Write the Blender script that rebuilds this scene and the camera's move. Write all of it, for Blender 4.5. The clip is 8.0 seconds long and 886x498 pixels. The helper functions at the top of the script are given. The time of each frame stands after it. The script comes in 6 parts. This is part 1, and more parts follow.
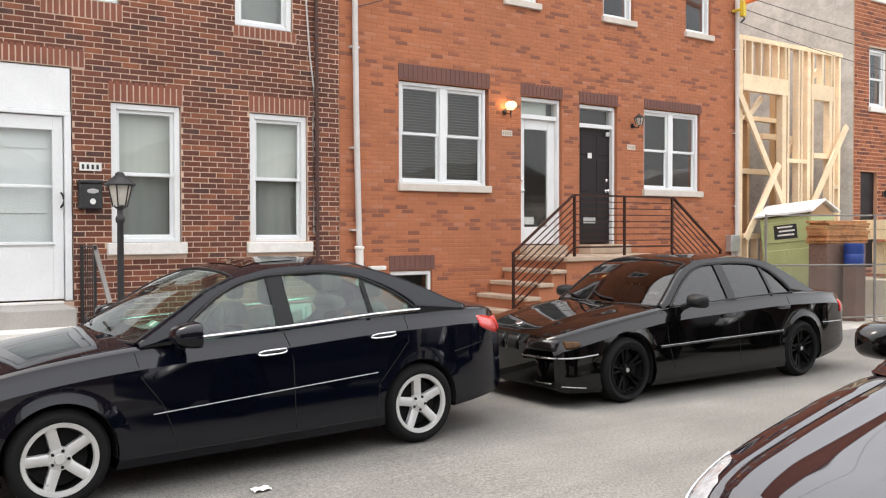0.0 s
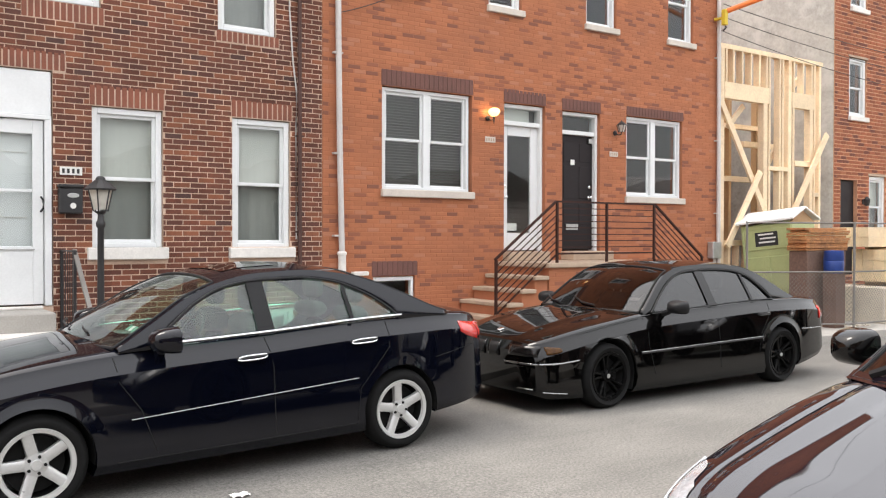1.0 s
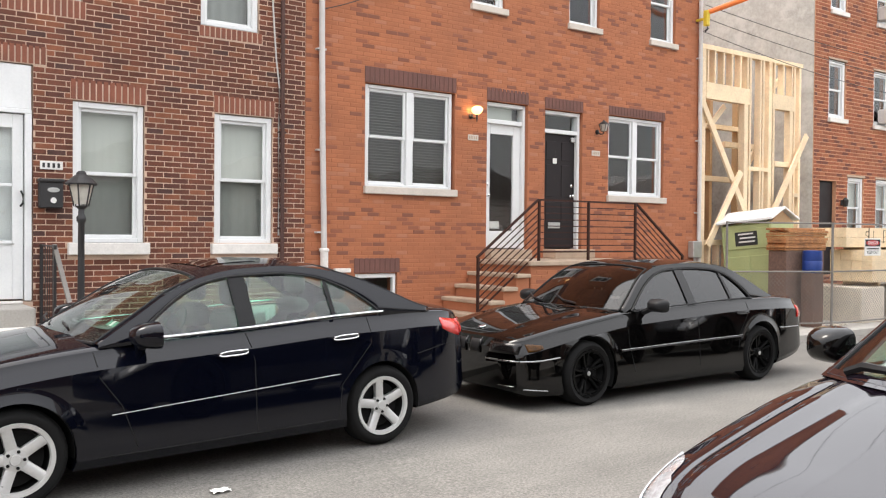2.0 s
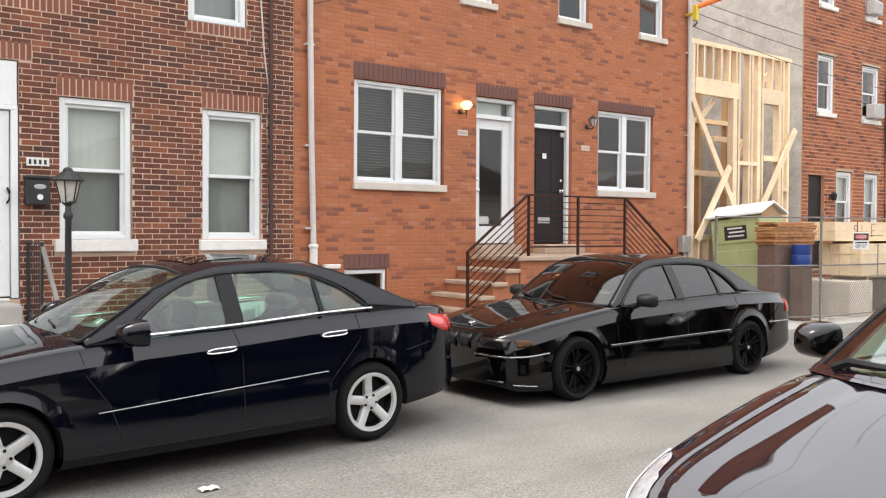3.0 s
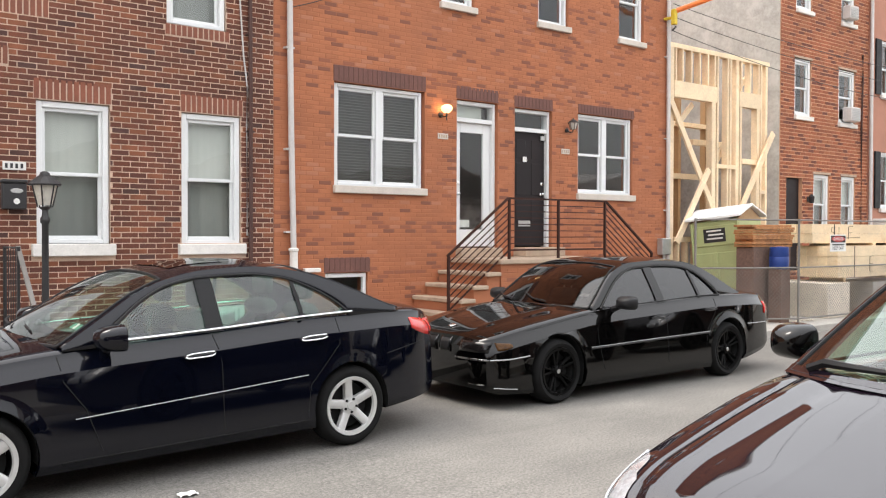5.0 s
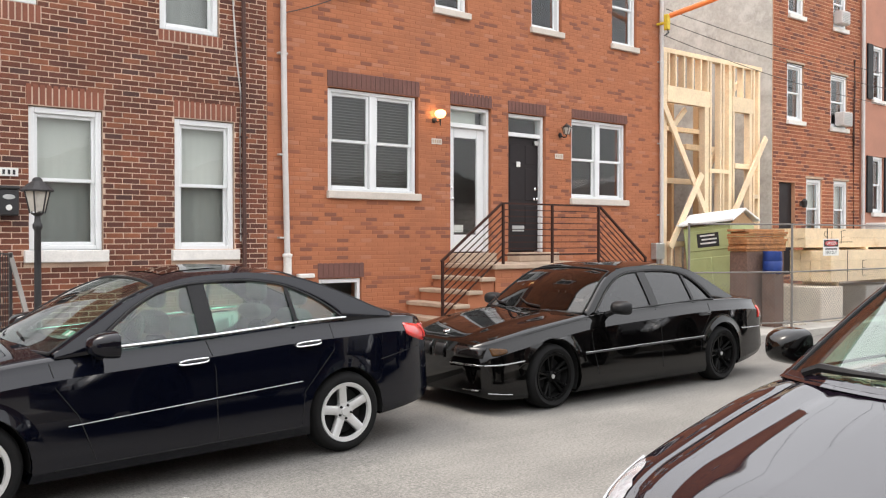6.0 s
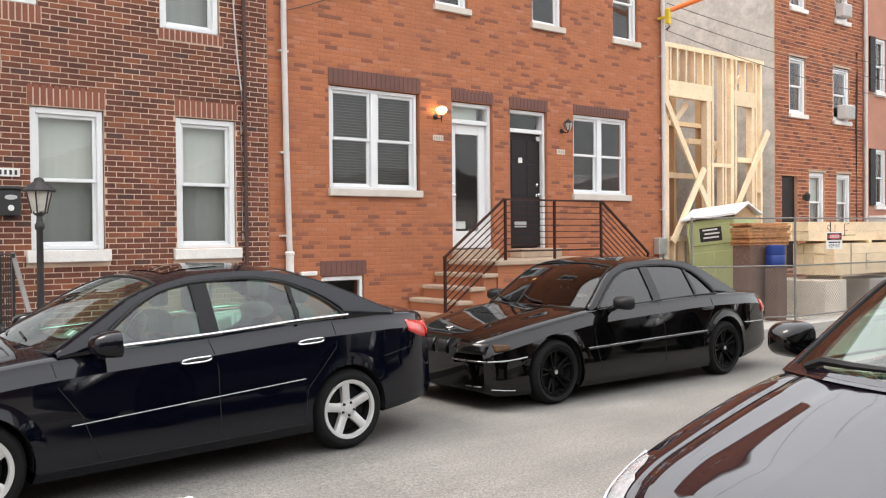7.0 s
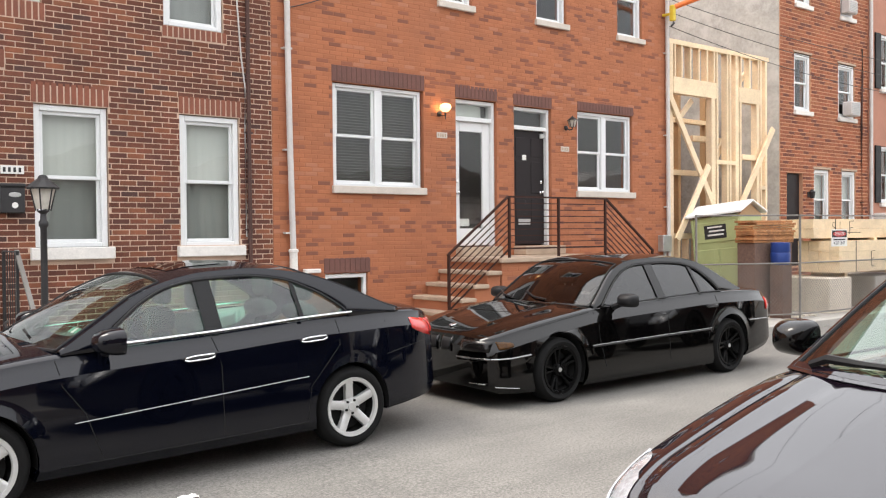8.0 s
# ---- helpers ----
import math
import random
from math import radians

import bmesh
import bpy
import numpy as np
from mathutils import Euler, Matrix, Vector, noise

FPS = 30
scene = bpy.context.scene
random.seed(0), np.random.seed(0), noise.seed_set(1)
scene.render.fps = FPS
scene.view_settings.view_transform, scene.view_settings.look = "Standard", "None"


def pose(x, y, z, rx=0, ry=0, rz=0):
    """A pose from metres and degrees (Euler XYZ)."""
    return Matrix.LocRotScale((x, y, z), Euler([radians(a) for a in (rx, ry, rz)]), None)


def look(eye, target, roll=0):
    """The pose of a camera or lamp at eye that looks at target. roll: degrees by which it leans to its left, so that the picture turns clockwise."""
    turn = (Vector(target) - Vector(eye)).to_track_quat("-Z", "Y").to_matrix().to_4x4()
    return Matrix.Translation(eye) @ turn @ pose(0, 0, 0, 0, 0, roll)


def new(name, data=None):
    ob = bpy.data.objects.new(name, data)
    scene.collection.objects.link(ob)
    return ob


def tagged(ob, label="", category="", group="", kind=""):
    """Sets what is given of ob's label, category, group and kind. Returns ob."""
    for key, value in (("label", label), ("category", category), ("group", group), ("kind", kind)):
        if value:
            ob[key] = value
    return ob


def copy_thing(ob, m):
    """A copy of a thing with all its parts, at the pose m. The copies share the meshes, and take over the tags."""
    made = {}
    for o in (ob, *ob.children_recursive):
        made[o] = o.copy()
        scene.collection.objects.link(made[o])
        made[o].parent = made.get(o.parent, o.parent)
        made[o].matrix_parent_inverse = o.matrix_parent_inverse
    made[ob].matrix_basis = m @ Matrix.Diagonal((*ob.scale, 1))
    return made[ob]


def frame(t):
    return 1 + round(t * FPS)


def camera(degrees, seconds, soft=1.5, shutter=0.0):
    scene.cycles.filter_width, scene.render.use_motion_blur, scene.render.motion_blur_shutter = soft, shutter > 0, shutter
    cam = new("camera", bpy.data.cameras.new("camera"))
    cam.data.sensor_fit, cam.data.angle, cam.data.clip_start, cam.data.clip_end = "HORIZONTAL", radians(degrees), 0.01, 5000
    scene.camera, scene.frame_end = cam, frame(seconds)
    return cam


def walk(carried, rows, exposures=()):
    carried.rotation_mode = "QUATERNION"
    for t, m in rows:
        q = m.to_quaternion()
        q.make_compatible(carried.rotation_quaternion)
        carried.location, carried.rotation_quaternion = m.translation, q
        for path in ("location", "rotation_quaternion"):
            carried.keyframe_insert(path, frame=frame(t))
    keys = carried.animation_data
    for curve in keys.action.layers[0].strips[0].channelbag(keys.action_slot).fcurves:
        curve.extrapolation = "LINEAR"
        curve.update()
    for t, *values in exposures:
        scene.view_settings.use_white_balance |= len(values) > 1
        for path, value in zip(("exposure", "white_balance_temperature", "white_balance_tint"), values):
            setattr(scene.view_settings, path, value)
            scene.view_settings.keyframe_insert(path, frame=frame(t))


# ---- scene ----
cam = camera(52.7, 8.0, 1.2)
PATH = [
    (0, (-0.023, -0.179, 1.74), (1.106, 1.472, 1.699), -0.1),
    (0.5, (-0.01, -0.195, 1.733), (1.127, 1.45, 1.7), -0.1),
    (1, (-0.005, -0.2, 1.735), (1.152, 1.431, 1.708), 0.1),
    (1.5, (-0.022, -0.224, 1.727), (1.155, 1.392, 1.701), 0.4),
    (3, (0.007, -0.222, 1.739), (1.212, 1.374, 1.696), 0.3),
    (3.5, (0.017, -0.229, 1.743), (1.236, 1.356, 1.704), 0.2),
    (4, (0.002, -0.217, 1.735), (1.231, 1.36, 1.699), 0.2),
    (4.5, (0.014, -0.237, 1.736), (1.246, 1.338, 1.697), 0.2),
    (6, (0.02, -0.222, 1.741), (1.269, 1.341, 1.717), -0.0),
    (6.5, (0.028, -0.231, 1.74), (1.271, 1.336, 1.711), -0.2),
    (7, (0.034, -0.225, 1.738), (1.277, 1.342, 1.707), -0.5),
    (7.5, (0.039, -0.222, 1.751), (1.276, 1.349, 1.715), -0.5),
    (8, (0.047, -0.217, 1.739), (1.282, 1.355, 1.702), -0.5),
]
walk(cam, [(t, look(eye, target, roll)) for t, eye, target, roll in PATH])

# ---- world and light: bright overcast day ----
world = bpy.data.worlds.new("overcast_sky")
scene.world = world
world.use_nodes = True
wn, wl = world.node_tree.nodes, world.node_tree.links
wn.clear()
sky = wn.new("ShaderNodeTexSky")
sky.sky_type, sky.sun_disc = "NISHITA", False
sky.sun_elevation, sky.sun_rotation = radians(60), radians(311)
sky.air_density, sky.dust_density, sky.ozone_density = 1.2, 6.0, 0.6
cloud = wn.new("ShaderNodeMix")
cloud.data_type = "RGBA"
cloud.inputs["Factor"].default_value = 0.72
cloud.inputs["B"].default_value = (8.92, 8.8, 8.76, 1)
wl.new(sky.outputs["Color"], cloud.inputs["A"])
bg = wn.new("ShaderNodeBackground")
bg.inputs["Strength"].default_value = 0.295
where, split, rise, layer = (wn.new("ShaderNode" + k) for k in ("TexCoord", "SeparateXYZ", "MapRange", "VectorMath"))
for k, v in zip(("From Min", "From Max", "To Min", "To Max"), (0.0, 1.0, 0.68, 1.6)):
    rise.inputs[k].default_value = v
layer.operation = "SCALE"
wl.new(where.outputs["Generated"], split.inputs["Vector"])
wl.new(split.outputs["Z"], rise.inputs["Value"])
wl.new(cloud.outputs["Result"], layer.inputs[0])
wl.new(rise.outputs["Result"], layer.inputs["Scale"])
wl.new(layer.outputs["Vector"], bg.inputs["Color"])
wout = wn.new("ShaderNodeOutputWorld")
wl.new(bg.outputs["Background"], wout.inputs["Surface"])

sun = new("sun", bpy.data.lights.new("sun", "SUN"))
sun.data.energy, sun.data.angle, sun.data.color = 2.1, radians(22), (1.0, 0.96, 0.9)
sun.matrix_world = look((-7, 6, 16), (0, 0, 0))
scene.view_settings.exposure = -0.06

# ---- materials ----
def shader(name, color, rough=0.6, metal=0.0, vary=0.12, scale=6.0, fine=60.0, bump=0.15, depth=0.004,
           coat=0.0, per_piece=0.0, island=0.0, spec=0.5, stain=None, stain_scale=1.3, stain_at=0.58, rough_vary=0.08, coat_ior=1.5, grain=0.8):
    """Procedural surface: base colour varied at two scales, fine relief, optional stains and per-piece variation."""
    m = bpy.data.materials.new(name)
    m.use_nodes = True
    n, l = m.node_tree.nodes, m.node_tree.links
    b = n["Principled BSDF"]
    b.inputs["Metallic"].default_value = metal
    b.inputs["Coat Weight"].default_value = coat
    b.inputs["Coat Roughness"].default_value = 0.03
    b.inputs["Coat IOR"].default_value = coat_ior
    b.inputs["Specular IOR Level"].default_value = spec
    geo = n.new("ShaderNodeNewGeometry")

    def noise_at(s, detail=5.0, rough_=0.6):
        t = n.new("ShaderNodeTexNoise")
        t.inputs["Scale"].default_value, t.inputs["Detail"].default_value, t.inputs["Roughness"].default_value = s, detail, rough_
        l.new(geo.outputs["Position"], t.inputs["Vector"])
        return t.outputs["Fac"]

    def ranged(v, lo, hi, a=0.3, z=0.7):
        r = n.new("ShaderNodeMapRange")
        for k, x in zip(("From Min", "From Max", "To Min", "To Max"), (a, z, lo, hi)):
            r.inputs[k].default_value = x
        l.new(v, r.inputs["Value"])
        return r.outputs["Result"]

    def times(a, c):
        k = n.new("ShaderNodeMath")
        k.operation = "MULTIPLY"
        l.new(a, k.inputs[0])
        l.new(c, k.inputs[1])
        return k.outputs[0]

    big, small = noise_at(scale), noise_at(fine)
    value = times(ranged(big, 1 - vary, 1 + vary), ranged(small, 1 - vary * grain, 1 + vary * grain))
    if per_piece:
        info = n.new("ShaderNodeObjectInfo")
        value = times(value, ranged(info.outputs["Random"], 1 - per_piece, 1 + per_piece, 0, 1))
    if island:
        value = times(value, ranged(geo.outputs["Random Per Island"], 1 - island, 1 + island, 0, 1))
    hsv = n.new("ShaderNodeHueSaturation")
    hsv.inputs["Color"].default_value = (*color, 1)
    l.new(value, hsv.inputs["Value"])
    result = hsv.outputs["Color"]
    if stain:
        mix = n.new("ShaderNodeMix")
        mix.data_type = "RGBA"
        l.new(ranged(noise_at(stain_scale, 6.0, 0.65), 0, 0.75, stain_at, stain_at + 0.14), mix.inputs["Factor"])
        l.new(result, mix.inputs["A"])
        mix.inputs["B"].default_value = (*stain, 1)
        result = mix.outputs["Result"]
    l.new(result, b.inputs["Base Color"])
    l.new(ranged(big, max(0.02, rough - rough_vary), min(1, rough + rough_vary)), b.inputs["Roughness"])
    if bump:
        bp = n.new("ShaderNodeBump")
        bp.inputs["Strength"].default_value, bp.inputs["Distance"].default_value = bump, depth
        l.new(small, bp.inputs["Height"])
        l.new(bp.outputs["Normal"], b.inputs["Normal"])
    return m


def recolour(m, picks, piece="object"):
    """Adds to a shader a share of pieces in other colours: picks are (from, to, colour) on the piece's random number."""
    n, l = m.node_tree.nodes, m.node_tree.links
    b = n["Principled BSDF"]
    src = b.inputs["Base Color"].links[0].from_socket
    if piece == "object":
        rnd = n.new("ShaderNodeObjectInfo").outputs["Random"]
    else:
        rnd = n.new("ShaderNodeNewGeometry").outputs["Random Per Island"]
    scat = n.new("ShaderNodeTexWhiteNoise")
    scat.noise_dimensions = "1D"
    l.new(rnd, scat.inputs["W"])
    for lo, hi, col in picks:
        a, c, k = n.new("ShaderNodeMath"), n.new("ShaderNodeMath"), n.new("ShaderNodeMath")
        a.operation, c.operation, k.operation = "GREATER_THAN", "LESS_THAN", "MULTIPLY"
        a.inputs[1].default_value, c.inputs[1].default_value = lo, hi
        l.new(scat.outputs["Value"], a.inputs[0])
        l.new(scat.outputs["Value"], c.inputs[0])
        l.new(a.outputs[0], k.inputs[0])
        l.new(c.outputs[0], k.inputs[1])
        mix = n.new("ShaderNodeMix")
        mix.data_type = "RGBA"
        l.new(k.outputs[0], mix.inputs["Factor"])
        l.new(src, mix.inputs["A"])
        mix.inputs["B"].default_value = (*col, 1)
        src = mix.outputs["Result"]
    l.new(src, b.inputs["Base Color"])
    return m


def glass(name, tint, gloss=1.0, rough=0.0, low=0.06):
    """A single sheet of glass: tinted see-through with a Fresnel reflection."""
    m = bpy.data.materials.new(name)
    m.use_nodes = True
    n, l = m.node_tree.nodes, m.node_tree.links
    n.clear()
    t, g, f, mix, out = (n.new("ShaderNode" + k) for k in ("BsdfTransparent", "BsdfGlossy", "LayerWeight", "MixShader", "OutputMaterial"))
    f.inputs["Blend"].default_value = 0.5
    grow, base = n.new("ShaderNodeMath"), n.new("ShaderNodeMath")
    grow.operation, base.operation = "POWER", "MULTIPLY_ADD"
    grow.inputs[1].default_value, base.inputs[1].default_value, base.inputs[2].default_value = 4.2, 0.9, low
    l.new(f.outputs["Facing"], grow.inputs[0])
    l.new(grow.outputs[0], base.inputs[0])
    t.inputs["Color"].default_value = (*tint, 1)
    g.inputs["Color"].default_value = (gloss, gloss, gloss, 1)
    g.inputs["Roughness"].default_value = rough
    wob = n.new("ShaderNodeTexNoise")
    wob.inputs["Scale"].default_value = 1.6
    geo = n.new("ShaderNodeNewGeometry")
    l.new(geo.outputs["Position"], wob.inputs["Vector"])
    bp = n.new("ShaderNodeBump")
    bp.inputs["Strength"].default_value, bp.inputs["Distance"].default_value = 0.12, 0.02
    l.new(wob.outputs["Fac"], bp.inputs["Height"])
    l.new(bp.outputs["Normal"], g.inputs["Normal"])
    l.new(base.outputs[0], mix.inputs["Fac"])
    l.new(t.outputs["BSDF"], mix.inputs[1])
    l.new(g.outputs["BSDF"], mix.inputs[2])
    l.new(mix.outputs["Shader"], out.inputs["Surface"])
    return m


def glow(name, color, strength):
    m = bpy.data.materials.new(name)
    m.use_nodes = True
    b = m.node_tree.nodes["Principled BSDF"]
    b.inputs["Base Color"].default_value = (*color, 1)
    b.inputs["Emission Color"].default_value = (*color, 1)
    b.inputs["Emission Strength"].default_value = strength
    return m


OLD_BRICK = recolour(shader("old_red_brick", (0.126, 0.041, 0.023), 0.85, vary=0.22, scale=2.2, fine=90, bump=0.5, per_piece=0.22, stain=(0.09, 0.04, 0.035), stain_scale=0.8, stain_at=0.6),
                     [(0.0, 0.14, (0.1, 0.035, 0.023)), (0.14, 0.28, (0.21, 0.073, 0.036)), (0.28, 0.33, (0.075, 0.033, 0.026))])
OLD_BRICK_STUFF = recolour(shader("old_red_brick_field", (0.126, 0.041, 0.023), 0.85, vary=0.22, scale=2.2, fine=90, bump=0.5, island=0.22, stain=(0.09, 0.04, 0.035), stain_scale=0.8, stain_at=0.6),
                           [(0.0, 0.14, (0.1, 0.035, 0.023)), (0.14, 0.28, (0.21, 0.073, 0.036)), (0.28, 0.33, (0.075, 0.033, 0.026))], "island")
OLD_LINTEL = shader("lintel_brick", (0.19, 0.066, 0.04), 0.85, vary=0.2, scale=3, fine=80, bump=0.4, island=0.25)
OLD_MORTAR = shader("pale_mortar", (0.53, 0.385, 0.295), 0.95, vary=0.2, scale=1.8, fine=120, bump=0.6, stain=(0.36, 0.26, 0.21), stain_scale=1.1, stain_at=0.6)
NEW_PICKS = [(0.0, 0.08, (0.205, 0.079, 0.048)), (0.08, 0.18, (0.265, 0.097, 0.053)), (0.18, 0.24, (0.39, 0.157, 0.086))]
NEW_BRICK = recolour(shader("orange_brick_field", (0.37, 0.133, 0.061), 0.85, vary=0.1, scale=1.5, fine=90, bump=0.4, island=0.07), NEW_PICKS, "island")
NEW_BRICK_PIECE = recolour(shader("orange_brick", (0.37, 0.133, 0.061), 0.85, vary=0.1, scale=1.5, fine=90, bump=0.4, per_piece=0.07), NEW_PICKS)
NEW_MORTAR = shader("orange_mortar", (0.36, 0.133, 0.065), 0.95, vary=0.12, scale=1.8, fine=120, bump=0.5)
NEW_LINTEL = shader("brown_lintel_brick", (0.135, 0.062, 0.05), 0.85, vary=0.15, scale=3, fine=80, bump=0.4, island=0.18)
FAR_MORTAR = shader("far_brick_ground", (0.52, 0.275, 0.165), 0.9, vary=0.16, scale=1.2, fine=30, bump=0.4, stain=(0.36, 0.17, 0.11), stain_scale=0.7)
FAR_BRICK = recolour(shader("far_red_brick", (0.285, 0.092, 0.045), 0.9, vary=0.2, scale=1.2, fine=40, bump=0.4, island=0.16),
                     [(0.0, 0.2, (0.15, 0.05, 0.035)), (0.2, 0.34, (0.32, 0.115, 0.055))], "island")
DARK_BRICK = shader("dark_brown_brick", (0.085, 0.055, 0.048), 0.9, vary=0.2, scale=1.5, fine=50, bump=0.4)
TAN_BRICK = shader("pinkish_painted_brick", (0.40, 0.19, 0.13), 0.9, vary=0.1, scale=1.5, fine=50, bump=0.4)
STUCCO = shader("grey_stucco", (0.38, 0.365, 0.335), 0.95, vary=0.16, scale=1.7, fine=16, bump=0.6, depth=0.01, stain=(0.50, 0.485, 0.455), stain_scale=2.4, stain_at=0.5)
WHITE = shader("white_vinyl", (0.71, 0.72, 0.72), 0.4, vary=0.04, scale=3, fine=40, bump=0.05)
OFFWHITE = shader("white_painted_stone", (0.70, 0.67, 0.63), 0.7, vary=0.1, scale=4, fine=50, bump=0.3, stain=(0.5, 0.45, 0.4), stain_at=0.6)
STONE = shader("tan_limestone", (0.42, 0.32, 0.235), 0.85, vary=0.14, scale=4, fine=60, bump=0.4, stain=(0.3, 0.2, 0.14), stain_at=0.58)
PALE_STONE = shader("pale_limestone_sill", (0.56, 0.50, 0.44), 0.85, vary=0.1, scale=4, fine=60, bump=0.3)
CONCRETE = shader("concrete", (0.37, 0.35, 0.318), 0.92, vary=0.12, scale=2, fine=50, bump=0.4, per_piece=0.06, stain=(0.3, 0.28, 0.25), stain_at=0.6)
OLD_CONCRETE = shader("weathered_concrete", (0.24, 0.228, 0.21), 0.92, vary=0.14, scale=1.6, fine=50, bump=0.4, stain=(0.17, 0.16, 0.145), stain_at=0.56)
BLOCK = shader("pale_concrete_block", (0.64, 0.57, 0.48), 0.92, vary=0.12, scale=2.5, fine=40, bump=0.4, stain=(0.36, 0.32, 0.27), stain_at=0.57)
ASPHALT = shader("worn_asphalt", (0.15, 0.1425, 0.13), 0.93, vary=0.14, grain=1.6, scale=1.3, fine=85, bump=0.35, depth=0.003, stain=(0.122, 0.115, 0.107), stain_scale=0.5, stain_at=0.57)


def speckle(m, scale, strength, stretch=None):
    """Adds coarse grit, and streaks drawn out along the street, to a shader's colour."""
    n, l = m.node_tree.nodes, m.node_tree.links
    b = n["Principled BSDF"]
    src = b.inputs["Base Color"].links[0].from_socket
    geo = n.new("ShaderNodeNewGeometry")
    for sc, amount, factor in ((scale, strength, (1, 1, 1)), (1.0, strength * 0.2, stretch or (1, 1, 1))):
        mp = n.new("ShaderNodeMapping")
        mp.inputs["Scale"].default_value = factor
        l.new(geo.outputs["Position"], mp.inputs["Vector"])
        t = n.new("ShaderNodeTexNoise")
        t.inputs["Scale"].default_value, t.inputs["Detail"].default_value, t.inputs["Roughness"].default_value = sc, 8.0, 0.8
        l.new(mp.outputs["Vector"], t.inputs["Vector"])
        r = n.new("ShaderNodeMapRange")
        for k, x in zip(("From Min", "From Max", "To Min", "To Max"), (0.36, 0.64, 1 - amount, 1 + amount)):
            r.inputs[k].default_value = x
        l.new(t.outputs["Fac"], r.inputs["Value"])
        h = n.new("ShaderNodeHueSaturation")
        l.new(src, h.inputs["Color"])
        l.new(r.outputs["Result"], h.inputs["Value"])
        src = h.outputs["Color"]
    l.new(src, b.inputs["Base Color"])


for old_m in (OLD_BRICK, OLD_BRICK_STUFF):
    speckle(old_m, 1.3, 0.3)
speckle(ASPHALT, 46.0, 0.5, (0.5, 3.0, 1.0))
GROUND = shader("bare_ground", (0.2, 0.19, 0.17), 0.95, vary=0.2, scale=0.4, fine=20, bump=0.3)
IRON = shader("black_iron", (0.02, 0.019, 0.02), 0.5, vary=0.2, scale=10, fine=80, bump=0.15)
RAIL = shader("dark_brown_painted_steel", (0.036, 0.012, 0.008), 0.55, spec=0.25, vary=0.2, scale=10, fine=80, bump=0.1)
WIRE = shader("weathered_wire", (0.2, 0.185, 0.17), 0.6, 0.3, vary=0.12, bump=0)
GALV = shader("galvanised_steel", (0.46, 0.46, 0.45), 0.45, 0.6, vary=0.12, scale=8, fine=60, bump=0.1)
SPOUT = shader("grey_white_downspout", (0.55, 0.52, 0.50), 0.5, vary=0.08, scale=3, fine=40, bump=0.05, stain=(0.42, 0.36, 0.32), stain_at=0.6)
RUST = shader("dark_brown_pipe", (0.07, 0.032, 0.025), 0.75, vary=0.25, scale=6, fine=60, bump=0.3)
LUMBER = shader("fresh_spruce", (0.78, 0.615, 0.41), 0.75, vary=0.12, scale=2, fine=30, bump=0.15, per_piece=0.12, stain=(0.62, 0.43, 0.25), stain_scale=2.0)
OSB = shader("orange_osb", (0.40, 0.18, 0.07), 0.8, vary=0.3, scale=9, fine=40, bump=0.3, stain=(0.2, 0.09, 0.04), stain_scale=4, stain_at=0.55)
# Brown wood with shade put into its colour, for the boxes behind the fence
SHADE_WOOD = shader("shaded_brown_wood", (0.14, 0.085, 0.065), 0.85, vary=0.25, scale=2, fine=20, bump=0.2)
BACKING = shader("grey_brown_sheathing", (0.27, 0.215, 0.18), 0.9, vary=0.2, scale=1.5, fine=20, bump=0.2)
# Darker copy of the spruce, shade put in; also colours the brown gable ends
SHADE_LUMBER = shader("shaded_brown_lumber", (0.42, 0.26, 0.13), 0.8, vary=0.15, scale=2, fine=30, bump=0.15, per_piece=0.12)
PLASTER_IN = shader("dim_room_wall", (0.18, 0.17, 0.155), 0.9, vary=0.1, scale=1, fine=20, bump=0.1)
# Near-black: shade in rooms, wheel wells and behind spokes put into the colour
DARK = shader("shade_black", (0.018, 0.018, 0.018), 0.95, spec=0.05, vary=0.1, scale=1, fine=20, bump=0)
BLIND = shader("grey_blind_slat", (0.085, 0.08, 0.072), 0.6, vary=0.06, scale=3, fine=30, bump=0.05, per_piece=0.1)
CURTAIN = shader("pale_window_shade", (0.50, 0.51, 0.47), 0.9, vary=0.05, scale=2, fine=60, bump=0.15)
CURTAIN_DIM = shader("grey_lace_curtain", (0.25, 0.256, 0.24), 0.9, vary=0.08, scale=2, fine=60, bump=0.15)
DOOR_DARK = shader("dark_brown_door", (0.016, 0.012, 0.013), 0.5, spec=0.25, vary=0.1, scale=4, fine=50, bump=0.06)
PORTA = shader("olive_green_plastic", (0.37, 0.41, 0.19), 0.5, vary=0.08, scale=3, fine=40, bump=0.08, stain=(0.45, 0.48, 0.27), stain_at=0.56)
PORTA_ROOF = shader("white_plastic_roof", (0.80, 0.81, 0.80), 0.45, vary=0.04, scale=3, fine=40, bump=0.05)
BLUE = shader("blue_plastic", (0.012, 0.04, 0.2), 0.45, vary=0.1, scale=4, fine=40, bump=0.05)
ORANGE = shader("orange_plastic_sleeve", (0.85, 0.20, 0.04), 0.5, vary=0.08, scale=4, fine=40, bump=0.05)
YELLOW = shader("yellow_plastic", (0.65, 0.48, 0.04), 0.5, vary=0.1, scale=6, fine=40, bump=0.05)
BLACK_PLASTIC = shader("black_plastic", (0.01, 0.01, 0.011), 0.5, spec=0.25, vary=0.1, scale=8, fine=90, bump=0.08)
RUBBER = shader("tyre_rubber", (0.008, 0.008, 0.008), 0.85, spec=0.2, vary=0.2, scale=8, fine=90, bump=0.25, stain=(0.018, 0.017, 0.016), stain_scale=5, stain_at=0.62)
